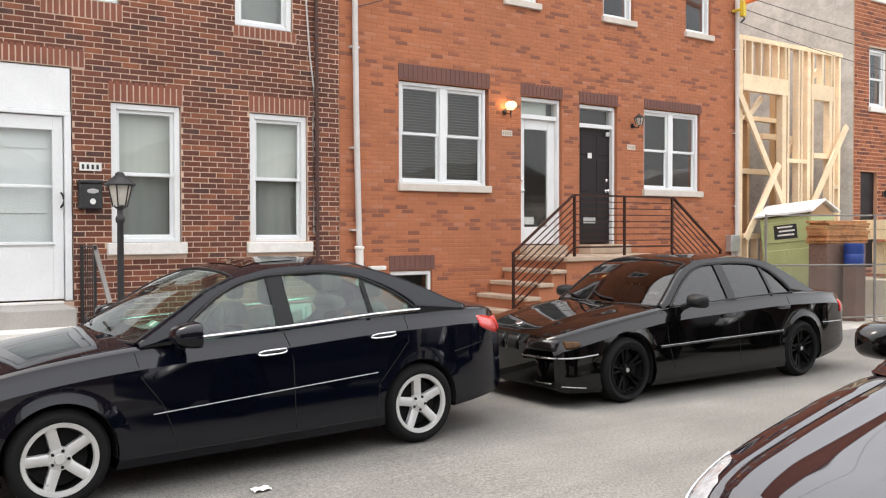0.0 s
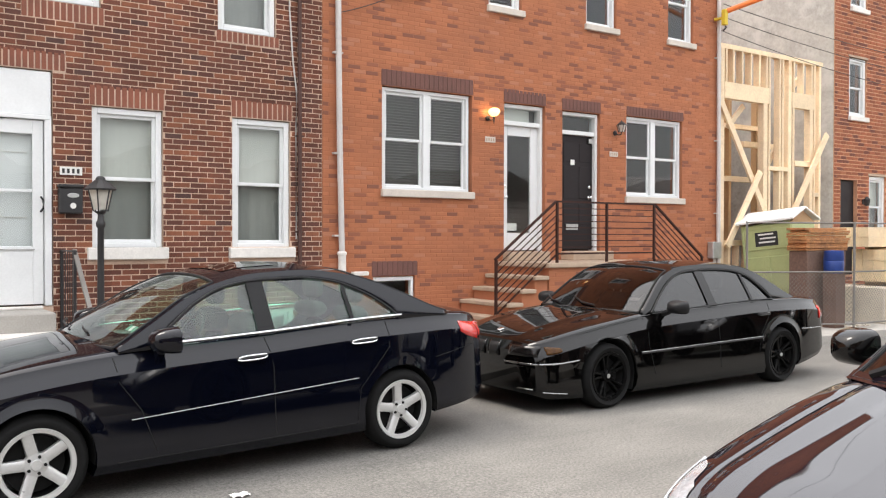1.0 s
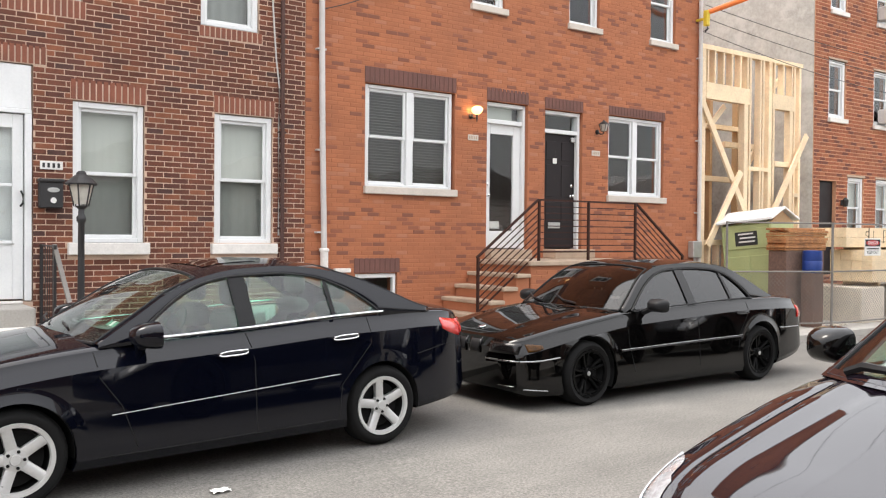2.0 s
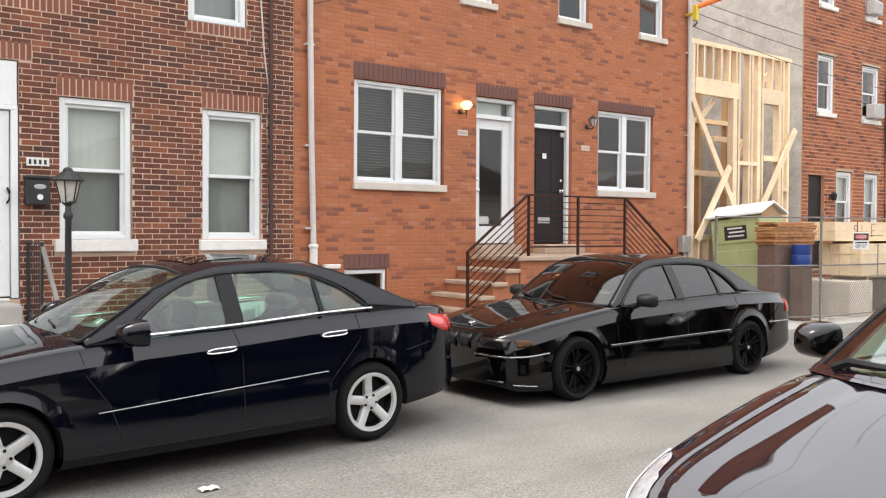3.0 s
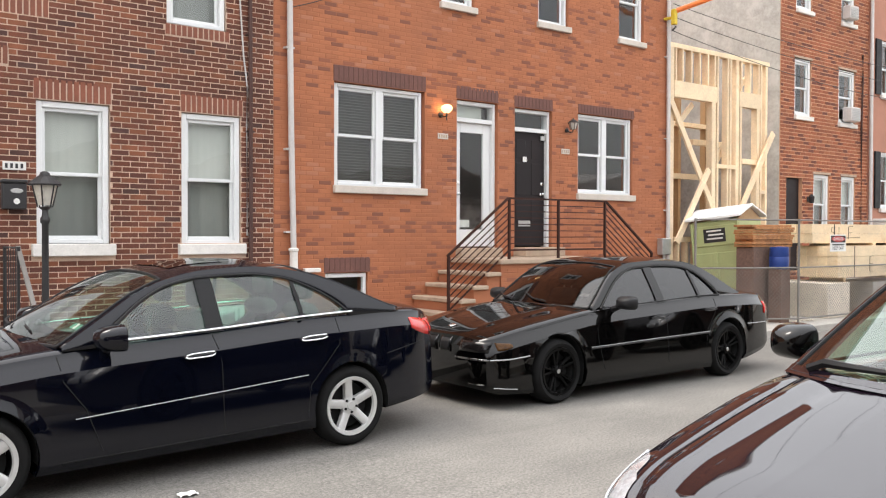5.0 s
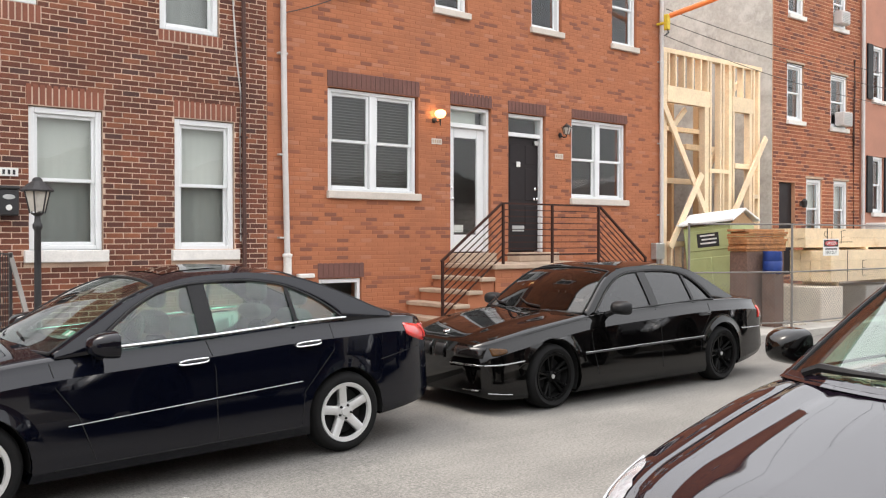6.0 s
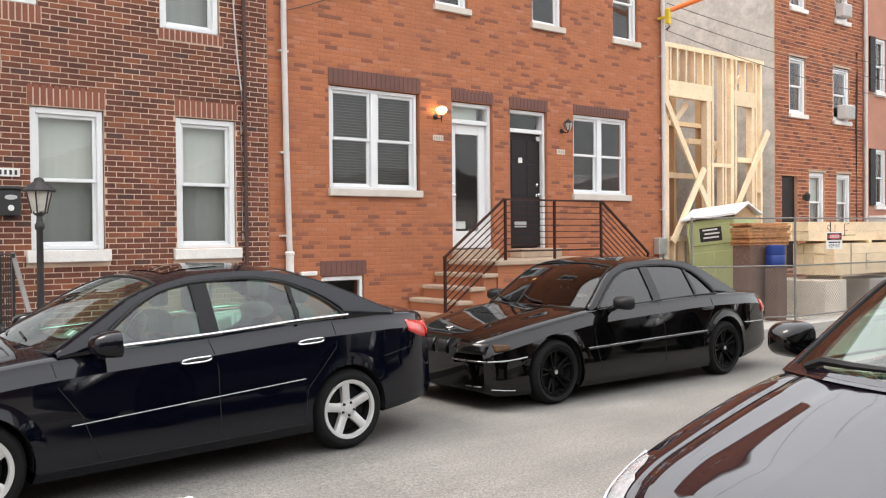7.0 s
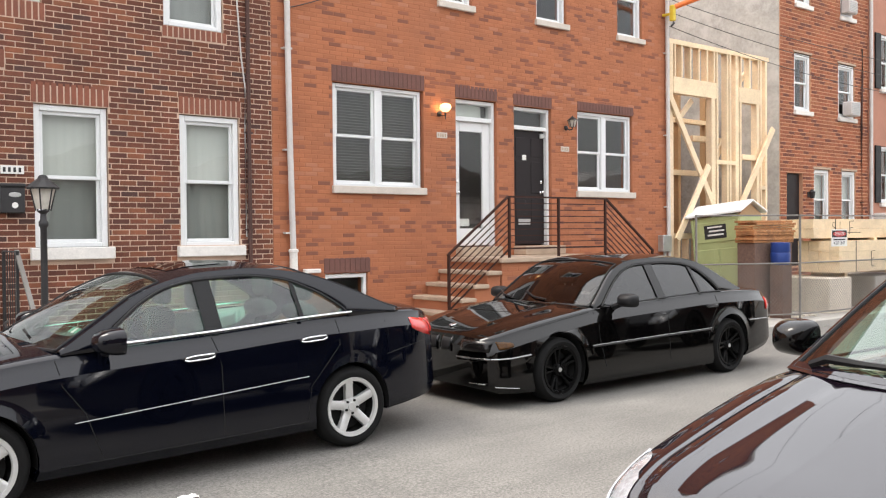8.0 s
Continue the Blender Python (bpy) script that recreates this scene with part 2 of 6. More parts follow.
ALLOY = shader("silver_alloy", (0.56, 0.56, 0.55), 0.35, 0.35, vary=0.05, scale=8, fine=60, bump=0.03)
BLACK_ALLOY = shader("gloss_black_alloy", (0.004, 0.004, 0.004), 0.25, 0.0, vary=0.05, scale=8, fine=60, bump=0.02, coat=0.03, spec=0.06)
CHROME = shader("chrome", (0.75, 0.75, 0.76), 0.1, 1.0, vary=0.03, scale=8, fine=60, bump=0)
NAVY = shader("near_black_navy_paint", (0.0016, 0.0021, 0.0052), 0.35, vary=0.1, scale=3, fine=200, bump=0.0, coat=1.0, rough_vary=0.04, spec=0.0, coat_ior=1.45)
BLACK_PAINT = shader("gloss_black_paint", (0.0015, 0.0014, 0.0014), 0.3, vary=0.1, scale=3, fine=200, bump=0.0, coat=1.0, rough_vary=0.04, spec=0.0, coat_ior=1.46)
PLUM = shader("dark_plum_paint", (0.006, 0.004, 0.007), 0.3, vary=0.1, scale=3, fine=200, bump=0.0, coat=1.0, rough_vary=0.02, spec=0.0, coat_ior=1.85)
# Near-black for raised strips and dishes that imitate shade in gaps and cups
SEAM = shader("gap_shade", (0.002, 0.002, 0.002), 0.9, vary=0.1, bump=0)
SEAT = shader("grey_seat_cloth", (0.06, 0.062, 0.062), 0.9, vary=0.1, scale=10, fine=120, bump=0.2)
DASH = shader("dark_dashboard", (0.03, 0.03, 0.03), 0.7, vary=0.1, scale=8, fine=120, bump=0.1)
RED_LENS = shader("red_lamp_lens", (0.55, 0.02, 0.015), 0.15, vary=0.1, scale=20, fine=120, bump=0.1, coat=1.0)
CLEAR_LENS = shader("clear_lamp_lens", (0.5, 0.52, 0.55), 0.12, 0.4, vary=0.25, scale=22, fine=90, bump=0.2, coat=1.0)
SMOKE_LENS = shader("smoked_lamp_lens", (0.008, 0.007, 0.007), 0.2, vary=0.2, scale=20, fine=90, bump=0.1, coat=0.4, spec=0.2)
AMBER_LENS = shader("amber_lamp_lens", (0.05, 0.02, 0.003), 0.2, vary=0.5, scale=18, fine=60, bump=0.2, coat=0.1, spec=0.15)
PLATE = shader("white_card", (0.72, 0.71, 0.68), 0.6, vary=0.05, scale=8, fine=60, bump=0.03)
INK = shader("dark_ink", (0.02, 0.02, 0.02), 0.7, vary=0.05, bump=0)
SIGN_RED = shader("sign_red", (0.45, 0.03, 0.03), 0.5, vary=0.05, bump=0)
STICKER = shader("green_sticker", (0.10, 0.32, 0.22), 0.5, vary=0.1, bump=0)
WINDOW_GLASS = glass("house_glass", (0.86, 0.89, 0.88), 1.0)
AUTO_GLASS = glass("green_car_glass", (0.68, 0.97, 0.83), 1.0, low=0.075)
TINT_GLASS = glass("tinted_car_glass", (0.07, 0.075, 0.085), 1.0, low=0.07)
TINT_SCREEN = glass("dark_windscreen_glass", (0.12, 0.11, 0.105), 1.0, low=0.05)
SCREEN_GLASS = glass("windscreen_glass", (0.70, 0.80, 0.75), 1.0, low=0.09)
LAMP_ON = glow("lit_lamp_globe", (1.0, 0.66, 0.30), 2.4)
LAMP_GLASS = shader("pale_lamp_glass", (0.55, 0.52, 0.46), 0.3, vary=0.1, scale=10, fine=60, bump=0.1)

# ---- mesh helpers ----
def part(name, bm, material, parent=None, label="", smooth=False, angle=40):
    """Links a bmesh as one mesh object, under a thing or a part."""
    me = bpy.data.meshes.new(name)
    bm.to_mesh(me)
    bm.free()
    for m in (material if isinstance(material, (list, tuple)) else [material]):
        me.materials.append(m)
    if smooth:
        me.shade_smooth()
        me.set_sharp_from_angle(angle=radians(angle))
    ob = new(name, me)
    if parent is not None:
        ob.parent = parent
    if label:
        tagged(ob, label)
    return ob


def thing(name, label, category, group="", m=None, kind=""):
    ob = new(name)
    ob.empty_display_size = 0.1
    if m is not None:
        ob.matrix_basis = m
    return tagged(ob, label, category, group, kind)


def B(*boxes, bevel=0.0):
    """A bmesh of boxes (x0, x1, y0, y1, z0, z1), with bevelled edges."""
    bm = bmesh.new()
    for x0, x1, y0, y1, z0, z1 in boxes:
        v = [bm.verts.new(p) for p in ((x0, y0, z0), (x1, y0, z0), (x1, y1, z0), (x0, y1, z0), (x0, y0, z1), (x1, y0, z1), (x1, y1, z1), (x0, y1, z1))]
        for f in ((0, 3, 2, 1), (4, 5, 6, 7), (0, 1, 5, 4), (1, 2, 6, 5), (2, 3, 7, 6), (3, 0, 4, 7)):
            bm.faces.new([v[i] for i in f])
    if bevel:
        bmesh.ops.bevel(bm, geom=bm.edges[:], offset=bevel, segments=1, affect="EDGES")
    return bm


def beam(bm, a, b, w, h, up=(0, 0, 1)):
    """A squared bar from a to b, w wide and h high."""
    a, b = Vector(a), Vector(b)
    d = (b - a).normalized()
    s = d.cross(Vector(up))
    s = (s if s.length > 1e-4 else d.cross(Vector((0, 1, 0)))).normalized()
    u = s.cross(d).normalized()
    v = [bm.verts.new(p + s * i * w / 2 + u * j * h / 2) for p in (a, b) for i, j in ((-1, -1), (1, -1), (1, 1), (-1, 1))]
    for f in ((3, 2, 1, 0), (4, 5, 6, 7), (0, 1, 5, 4), (1, 2, 6, 5), (2, 3, 7, 6), (3, 0, 4, 7)):
        bm.faces.new([v[i] for i in f])
    return bm


def tube(pts, r, n=8, bm=None, cap=True):
    """A round bar along points; r may be a list."""
    bm = bm or bmesh.new()
    pts = [Vector(p) for p in pts]
    rings = []
    for i, p in enumerate(pts):
        d = (pts[min(i + 1, len(pts) - 1)] - pts[max(i - 1, 0)]).normalized()
        s = d.cross(Vector((0, 0, 1)))
        s = (s if s.length > 1e-3 else Vector((1, 0, 0))).normalized()
        u = s.cross(d)
        q = r[i] if isinstance(r, (list, tuple)) else r
        rings.append([bm.verts.new(p + (s * math.cos(a) + u * math.sin(a)) * q) for a in (2 * math.pi * k / n for k in range(n))])
    for a, b in zip(rings, rings[1:]):
        for k in range(n):
            bm.faces.new((a[k], a[(k + 1) % n], b[(k + 1) % n], b[k]))
    if cap:
        bm.faces.new(rings[0][::-1])
        bm.faces.new(rings[-1])
    bmesh.ops.recalc_face_normals(bm, faces=bm.faces[:])
    return bm


def lathe(profile, n=24, axis="z", at=(0, 0, 0), bm=None):
    """Turns (radius, height) pairs about an axis."""
    bm = bm or bmesh.new()
    rings = []
    for r, h in profile:
        ring = []
        for k in range(n):
            a = 2 * math.pi * k / n
            c, s = r * math.cos(a), r * math.sin(a)
            p = (c, s, h) if axis == "z" else (c, h, s) if axis == "y" else (h, c, s)
            ring.append(bm.verts.new(Vector(p) + Vector(at)))
        rings.append(ring)
    for a, b in zip(rings, rings[1:]):
        for k in range(n):
            bm.faces.new((a[k], a[(k + 1) % n], b[(k + 1) % n], b[k]))
    bmesh.ops.remove_doubles(bm, verts=bm.verts[:], dist=1e-5)
    bmesh.ops.recalc_face_normals(bm, faces=bm.faces[:])
    return bm


def grid(rows, bm=None, flip=False):
    """A sheet through rows of points."""
    bm = bm or bmesh.new()
    vs = [[bm.verts.new(p) for p in row] for row in rows]
    for a, b in zip(vs, vs[1:]):
        for i in range(len(a) - 1):
            q = (a[i], a[i + 1], b[i + 1], b[i])
            bm.faces.new(q[::-1] if flip else q)
    return bm


def curve(*pts):
    """A smooth function through (x, value) pairs (cubic, with limited slopes)."""
    xs, ys = np.array([p[0] for p in pts], float), np.array([p[1] for p in pts], float)
    d = np.diff(ys) / np.diff(xs)
    m = np.r_[d[0], [0 if a * b <= 0 else 2 * a * b / (a + b) for a, b in zip(d, d[1:])], d[-1]]

    def f(x):
        x = min(max(x, xs[0]), xs[-1])
        i = min(int(np.searchsorted(xs, x, "right")) - 1, len(xs) - 2)
        h = xs[i + 1] - xs[i]
        t = (x - xs[i]) / h
        return float((2 * t**3 - 3 * t**2 + 1) * ys[i] + (t**3 - 2 * t**2 + t) * h * m[i] + (3 * t**2 - 2 * t**3) * ys[i + 1] + (t**3 - t**2) * h * m[i + 1])
    return f


def road_z(x):
    """The street falls gently towards its low end."""
    s = max(0.0, 4.3 - x)
    return -0.0215 * s * s / (s + 0.25) if s < 7 else -0.0215 * 49 / 7.25

# ---- ground, road, pavements ----
part("ground", grid([[(x, y, -0.35) for x in (-1500, 0, 1500)] for y in (-1500, 0, 1500)]), GROUND)
tagged(bpy.data.objects["ground"], "bare flat ground reaching to the horizon", "ground", kind="structure")
xs = [-60, -30, -12, -6] + [-3 + 0.5 * i for i in range(17)] + [8, 14, 22, 40, 80]
part("road", grid([[(x, y, road_z(x)) for x in xs] for y in (-0.05, 1.5, 3.5, 5.5, 7.0, 8.16)]), ASPHALT)
tagged(bpy.data.objects["road"], "worn light grey asphalt street", "road", kind="structure")

FACADE = 10.9
pave = tagged(part("pavement", B((-40, 60, 8.3, FACADE + 0.25, -0.3, 0.112)), CONCRETE), "grey concrete pavement in front of the row houses", "pavement", kind="structure")
kerb = tagged(part("kerb", B((-40, 60, 8.12, 8.3, -0.3, 0.125), bevel=0.012), CONCRETE), "worn concrete kerb along the street", "kerb", kind="structure")
near_pave = tagged(part("pavement_near", B((-40, 60, -3.65, -0.22, -0.3, 0.112)), OLD_CONCRETE), "concrete pavement on the near side", "pavement", kind="structure")
near_kerb = tagged(part("kerb_near", B((-40, 60, -0.22, -0.04, -0.3, 0.125), bevel=0.012), CONCRETE), "concrete kerb on the near side", "kerb", kind="structure")

# ---- walls of brick ----
def free_spans(x0, x1, z0, z1, holes):
    """Stretches of a course that no opening takes away."""
    spans = [(x0, x1)]
    for a, b, c, d in holes:
        if d > z0 + 0.012 and c < z1 - 0.012:
            spans = [s for p, q in spans for s in ((p, min(q, a)), (max(p, b), q)) if s[1] - s[0] > 0.02]
    return spans


def wall_panel(x0, x1, z0, z1, holes, y0, y1):
    """A thick wall with rectangular openings right through it."""
    xs = sorted({x0, x1, *(h[0] for h in holes), *(h[1] for h in holes)})
    zs = sorted({z0, z1, *(h[2] for h in holes), *(h[3] for h in holes)})
    xs, zs = [x for x in xs if x0 <= x <= x1], [z for z in zs if z0 <= z <= z1]
    boxes = []
    for a, b in zip(xs, xs[1:]):
        run = None
        for c, d in zip(zs, zs[1:]):
            solid = not any(h[0] < (a + b) / 2 < h[1] and h[2] < (c + d) / 2 < h[3] for h in holes)
            if solid:
                run = (run[0], d) if run else (c, d)
            if (not solid or d == zs[-1]) and run:
                boxes.append((a, b, y0, y1, run[0], run[1]))
                run = None
    bm = B(*boxes)
    bmesh.ops.remove_doubles(bm, verts=bm.verts[:], dist=1e-4)
    return bm


def lay_bricks(x0, x1, z0, z1, holes, y, course=0.0677, length=0.2135, joint=0.0115, proud=0.006, seed=1, ragged=0.0015):
    """Places of bricks in running bond: (x0, x1, z0, z1, proud)."""
    rnd = random.Random(seed)
    out = []
    for r in range(int((z1 - z0) / course)):
        z = z0 + r * course
        start = x0 - length * (0.5 if r % 2 else 0.0) + rnd.uniform(-0.012, 0.012)
        for a, b in free_spans(x0, x1, z, z + course, holes):
            k = math.floor((a - start) / length)
            while start + k * length < b - 0.005:
                p, q = max(a, start + k * length), min(b, start + (k + 1) * length - joint)
                if q - p > 0.018:
                    out.append((p, q, z, z + course - joint, proud + rnd.uniform(-ragged, ragged), r, k))
                k += 1
    return out


def brick_mesh(name, bricks, y, material, parent, label=""):
    verts, faces = [], []
    rnd = random.Random(len(bricks))
    for a, b, c, d, p, *_ in bricks:
        n = len(verts)
        e = 0.004
        j = [rnd.uniform(-0.0022, 0.0022) for _ in range(4)]
        verts += [(a, y, c), (b, y, c), (b, y, d), (a, y, d), (a + e + j[0], y - p, c + e + j[1]), (b - e + j[2], y - p, c + e + j[3]), (b - e + j[0], y - p, d - e + j[2]), (a + e + j[1], y - p, d - e + j[0])]
        faces += [tuple(n + i for i in f) for f in ((4, 5, 6, 7), (0, 1, 5, 4), (1, 2, 6, 5), (2, 3, 7, 6), (3, 0, 4, 7))]
    me = bpy.data.meshes.new(name)
    me.from_pydata(verts, [], faces)
    me.materials.append(material)
    ob = new(name, me)
    ob.parent = parent
    return tagged(ob, label, kind="stuff")


def soldiers(name, x0, x1, z0, z1, y, n, material, parent, mortar):
    """A lintel of upright bricks on a bed of mortar."""
    w = (x1 - x0) / n
    bed = part(name, B((x0, x1, y - 0.001, y + 0.08, z0, z1)), mortar, parent)
    me = bpy.data.meshes.new("brick")
    bm = B((0.0, w - 0.017, -0.006, 0.0, 0.003, z1 - z0 - 0.003), bevel=0.003)
    bm.to_mesh(me)
    bm.free()
    me.materials.append(material)
    for i in range(n):
        o = new("brick", me)
        o.parent, o.location = bed, (x0 + i * w + 0.005, y - 0.0015, z0)
    return bed


# ---- windows and doors ----
def sash_window(house, x0, x1, z0, z1, y, sill=None, units=1, casing=0.07, frame_m=WHITE, dress="shade", sill_m=OFFWHITE, set_in=0.03, sill_out=0.07, sill_over=0.06):
    """A double-hung window: casing, two sashes a unit, panes, sill and what hangs behind the glass."""
    yf = y + set_in
    c = casing
    win = part("window", B((x0, x0 + c, yf, yf + 0.11, z0, z1), (x1 - c, x1, yf, yf + 0.11, z0, z1), (x0 + c, x1 - c, yf, yf + 0.11, z1 - c, z1), (x0 + c, x1 - c, yf, yf + 0.11, z0, z0 + c * 0.8), bevel=0.006), frame_m, house)
    inner = (x1 - x0 - 2 * c)
    mull = 0.12 if units == 2 else 0.0
    w = (inner - mull * (units - 1)) / units
    if units == 2:
        xm = (x0 + x1) / 2
        part("mullion", B((xm - mull / 2, xm + mull / 2, yf + 0.002, yf + 0.1, z0 + c * 0.8, z1 - c), bevel=0.005), frame_m, win)
    for u in range(units):
        a = x0 + c + u * (w + mull)
        b = a + w
        lo, hi = z0 + c * 0.8, z1 - c
        mid = (lo + hi) / 2
        s = 0.042
        for name, p, q, yy in (("upper_sash", mid - 0.02, hi, yf + 0.035), ("lower_sash", lo, mid + 0.02, yf + 0.062)):
            part(name, B((a, a + s, yy, yy + 0.026, p, q), (b - s, b, yy, yy + 0.026, p, q), (a + s, b - s, yy, yy + 0.026, q - s, q), (a + s, b - s, yy, yy + 0.026, p, p + s), bevel=0.004), frame_m, win)
            pane = part("pane", grid([[(a + s - 0.005, yy + 0.013, p + s - 0.005), (b - s + 0.005, yy + 0.013, p + s - 0.005)], [(a + s - 0.005, yy + 0.013, q - s + 0.005), (b - s + 0.005, yy + 0.013, q - s + 0.005)]]), WINDOW_GLASS, win)
            pane.visible_shadow = False
        yb = yf + 0.15
        if dress == "shade":
            fold = [[(a - 0.03 + (b - a + 0.06) * i / 24, yb + 0.003 * math.sin(i * 1.9 + a * 7), z) for i in range(25)] for z in (mid - 0.02, hi + 0.05)]
            part("roller_shade", grid(fold), CURTAIN, win, "pale roller shade drawn half down", True)
            fold = [[(a - 0.03 + (b - a + 0.06) * i / 24, yb + 0.05 + 0.006 * math.sin(i * 1.3 + a * 5), z) for i in range(25)] for z in (lo - 0.05, mid + 0.1)]
            part("curtain", grid(fold), CURTAIN_DIM, win, "dim grey lace curtain", True)
        elif dress == "blind":
            nb = int((hi - lo) / 0.042)
            slat = None
            for i in range(nb):
                z = lo + 0.02 + i * 0.042
                if slat is None:
                    slat = part("slat", B((a, b, -0.011, 0.011, -0.0015, 0.0015)), BLIND, win)
                    slat.matrix_basis = pose(0, yb, z, 38)
                else:
                    o = new("slat", slat.data)
                    o.parent, o.matrix_basis = win, pose(0, yb, z, 38 + 5 * math.sin(i * 12.9))
    if sill:
        part("sill", B((x0 - sill_over, x1 + sill_over, y - sill_out, y + 0.12, sill[0], sill[1]), bevel=0.008), sill_m, win)
    return win


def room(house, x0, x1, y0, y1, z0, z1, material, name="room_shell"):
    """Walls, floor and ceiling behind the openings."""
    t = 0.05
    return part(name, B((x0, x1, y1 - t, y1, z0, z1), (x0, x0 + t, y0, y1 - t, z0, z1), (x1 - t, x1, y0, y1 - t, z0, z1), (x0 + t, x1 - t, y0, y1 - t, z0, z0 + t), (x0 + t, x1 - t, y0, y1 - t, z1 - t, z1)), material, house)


# ---- old dark red row house ----
HX0, HX1 = -3.2, 5.81
old = thing("row_house", "old dark red brick row house with white windows", "house")
old_holes = [(1.06, 2.315, 0.92, 3.65), (2.75, 3.6, 1.6, 3.29), (4.5, 5.33, 1.6, 3.29), (2.02, 2.86, 4.46, 5.95), (4.31, 5.12, 4.40, 5.95), (-1.6, -0.75, 1.6, 3.29)]
old_lintels = [(0.98, 2.46, 3.65, 3.87), (2.72, 3.62, 3.29, 3.54), (4.49, 5.36, 3.29, 3.52), (1.98, 2.9, 4.24, 4.46), (4.29, 5.17, 4.25, 4.40), (-1.65, -0.7, 3.29, 3.54)]
old_wall = part("wall", wall_panel(HX0, HX1, 0.1, 6.7, old_holes, FACADE, FACADE + 0.28), OLD_MORTAR, old)
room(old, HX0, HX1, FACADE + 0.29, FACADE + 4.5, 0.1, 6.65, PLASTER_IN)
part("roof", B((HX0, HX1, FACADE - 0.25, FACADE + 9, 6.7, 6.85), bevel=0.02), OFFWHITE, old)
for (a, b, c, d), n in zip(old_lintels, (22, 12, 12, 13, 12, 12)):
    soldiers("lintel", a, b, c + 0.008, d, FACADE, n, OLD_LINTEL, old, OLD_MORTAR)
sash_window(old, 2.75, 3.59, 1.6, 3.28, FACADE, (1.455, 1.6))
sash_window(old, 4.51, 5.32, 1.59, 3.28, FACADE, (1.455, 1.59))
sash_window(old, -1.6, -0.75, 1.6, 3.28, FACADE, (1.455, 1.6))
sash_window(old, 2.03, 2.85, 4.47, 5.94, FACADE, None)
sash_window(old, 4.32, 5.11, 4.41, 5.94, FACADE, None)

storm = part("door", B((1.08, 1.16, FACADE - 0.01, FACADE + 0.1, 0.93, 3.08), (2.225, 2.3, FACADE - 0.01, FACADE + 0.1, 0.93, 3.08), (1.08, 2.3, FACADE - 0.01, FACADE + 0.1, 3.08, 3.13), bevel=0.006), WHITE, old, "white storm door with two glass panels")
part("panel", B((1.08, 2.3, FACADE + 0.015, FACADE + 0.1, 3.13, 3.64), bevel=0.01), WHITE, storm)
part("door_leaf", B((1.17, 1.33, FACADE + 0.03, FACADE + 0.07, 0.95, 3.07), (2.1, 2.215, FACADE + 0.03, FACADE + 0.07, 0.95, 3.07), (1.33, 2.1, FACADE + 0.03, FACADE + 0.07, 2.91, 3.07), (1.33, 2.1, FACADE + 0.03, FACADE + 0.07, 0.95, 1.62), (1.33, 2.1, FACADE + 0.035, FACADE + 0.065, 2.24, 2.275), bevel=0.005), WHITE, storm)
part("drip_rail", B((1.3, 2.12, FACADE + 0.018, FACADE + 0.03, 1.575, 1.59)), GALV, storm)
for z0, z1 in ((1.62, 2.24), (2.275, 2.91)):
    part("pane", grid([[(1.33, FACADE + 0.05, z0), (2.1, FACADE + 0.05, z0)], [(1.33, FACADE + 0.05, z1), (2.1, FACADE + 0.05, z1)]]), WINDOW_GLASS, storm).visible_shadow = False
part("inner_door", B((1.17, 2.215, FACADE + 0.13, FACADE + 0.17, 0.95, 3.07), bevel=0.01), WHITE, storm)
part("inner_blind", B(*[(1.4, 2.05, FACADE + 0.118, FACADE + 0.128, 1.95 + 0.75 * i, 1.958 + 0.75 * i) for i in range(2)]), OFFWHITE, storm)
part("handle", tube([(2.185, FACADE + 0.02, 2.02), (2.2, FACADE - 0.03, 2.05), (2.2, FACADE - 0.03, 2.15), (2.19, FACADE + 0.02, 2.19)], 0.012), BLACK_PLASTIC, storm, "black pull handle")

stoop = thing("front_stoop", "pale concrete stoop under the white storm door", "steps")
part("platform", B((0.6, 2.2, 10.2, FACADE - 0.004, 0.112, 0.90), bevel=0.015), CONCRETE, stoop)
part("step", B((0.6, 2.2, 9.88, 10.195, 0.112, 0.70), bevel=0.015), OFFWHITE, stoop)
part("step", B((0.6, 2.2, 9.56, 9.875, 0.112, 0.50), bevel=0.015), CONCRETE, stoop)
part("step", B((0.6, 2.2, 9.24, 9.555, 0.112, 0.31), bevel=0.015), CONCRETE, stoop)
part("threshold", B((1.0, 2.19, FACADE - 0.09, FACADE - 0.012, 0.902, 0.935), bevel=0.006), OFFWHITE, stoop)
rail1 = thing("stoop_railing", "black iron railing with a slanting handrail beside the stoop", "railing")
bm = bmesh.new()
for y in (FACADE - 0.02, 10.24):
    part("post", beam(bmesh.new(), (2.4, y, 0.112), (2.4, y, 1.58), 0.03, 0.03), IRON, rail1)
for i in range(5):
    part("baluster", tube([(2.4, 10.36 + 0.11 * i, 0.16), (2.4, 10.36 + 0.11 * i, 1.56)], 0.006, 6), IRON, rail1)
part("top_bar", beam(bm, (2.4, FACADE - 0.02, 1.57), (2.4, 10.22, 1.57), 0.035, 0.015), IRON, rail1)
part("bottom_bar", beam(bmesh.new(), (2.4, FACADE - 0.02, 0.17), (2.4, 10.22, 0.17), 0.03, 0.015), IRON, rail1)
part("handrail", beam(bmesh.new(), (2.41, 10.3, 1.58), (2.41, 9.5, 0.85), 0.045, 0.03), WIRE, rail1, "grey painted handrail")
part("end_post", beam(bmesh.new(), (2.41, 9.52, 0.11), (2.41, 9.52, 0.87), 0.03, 0.03), IRON, rail1)

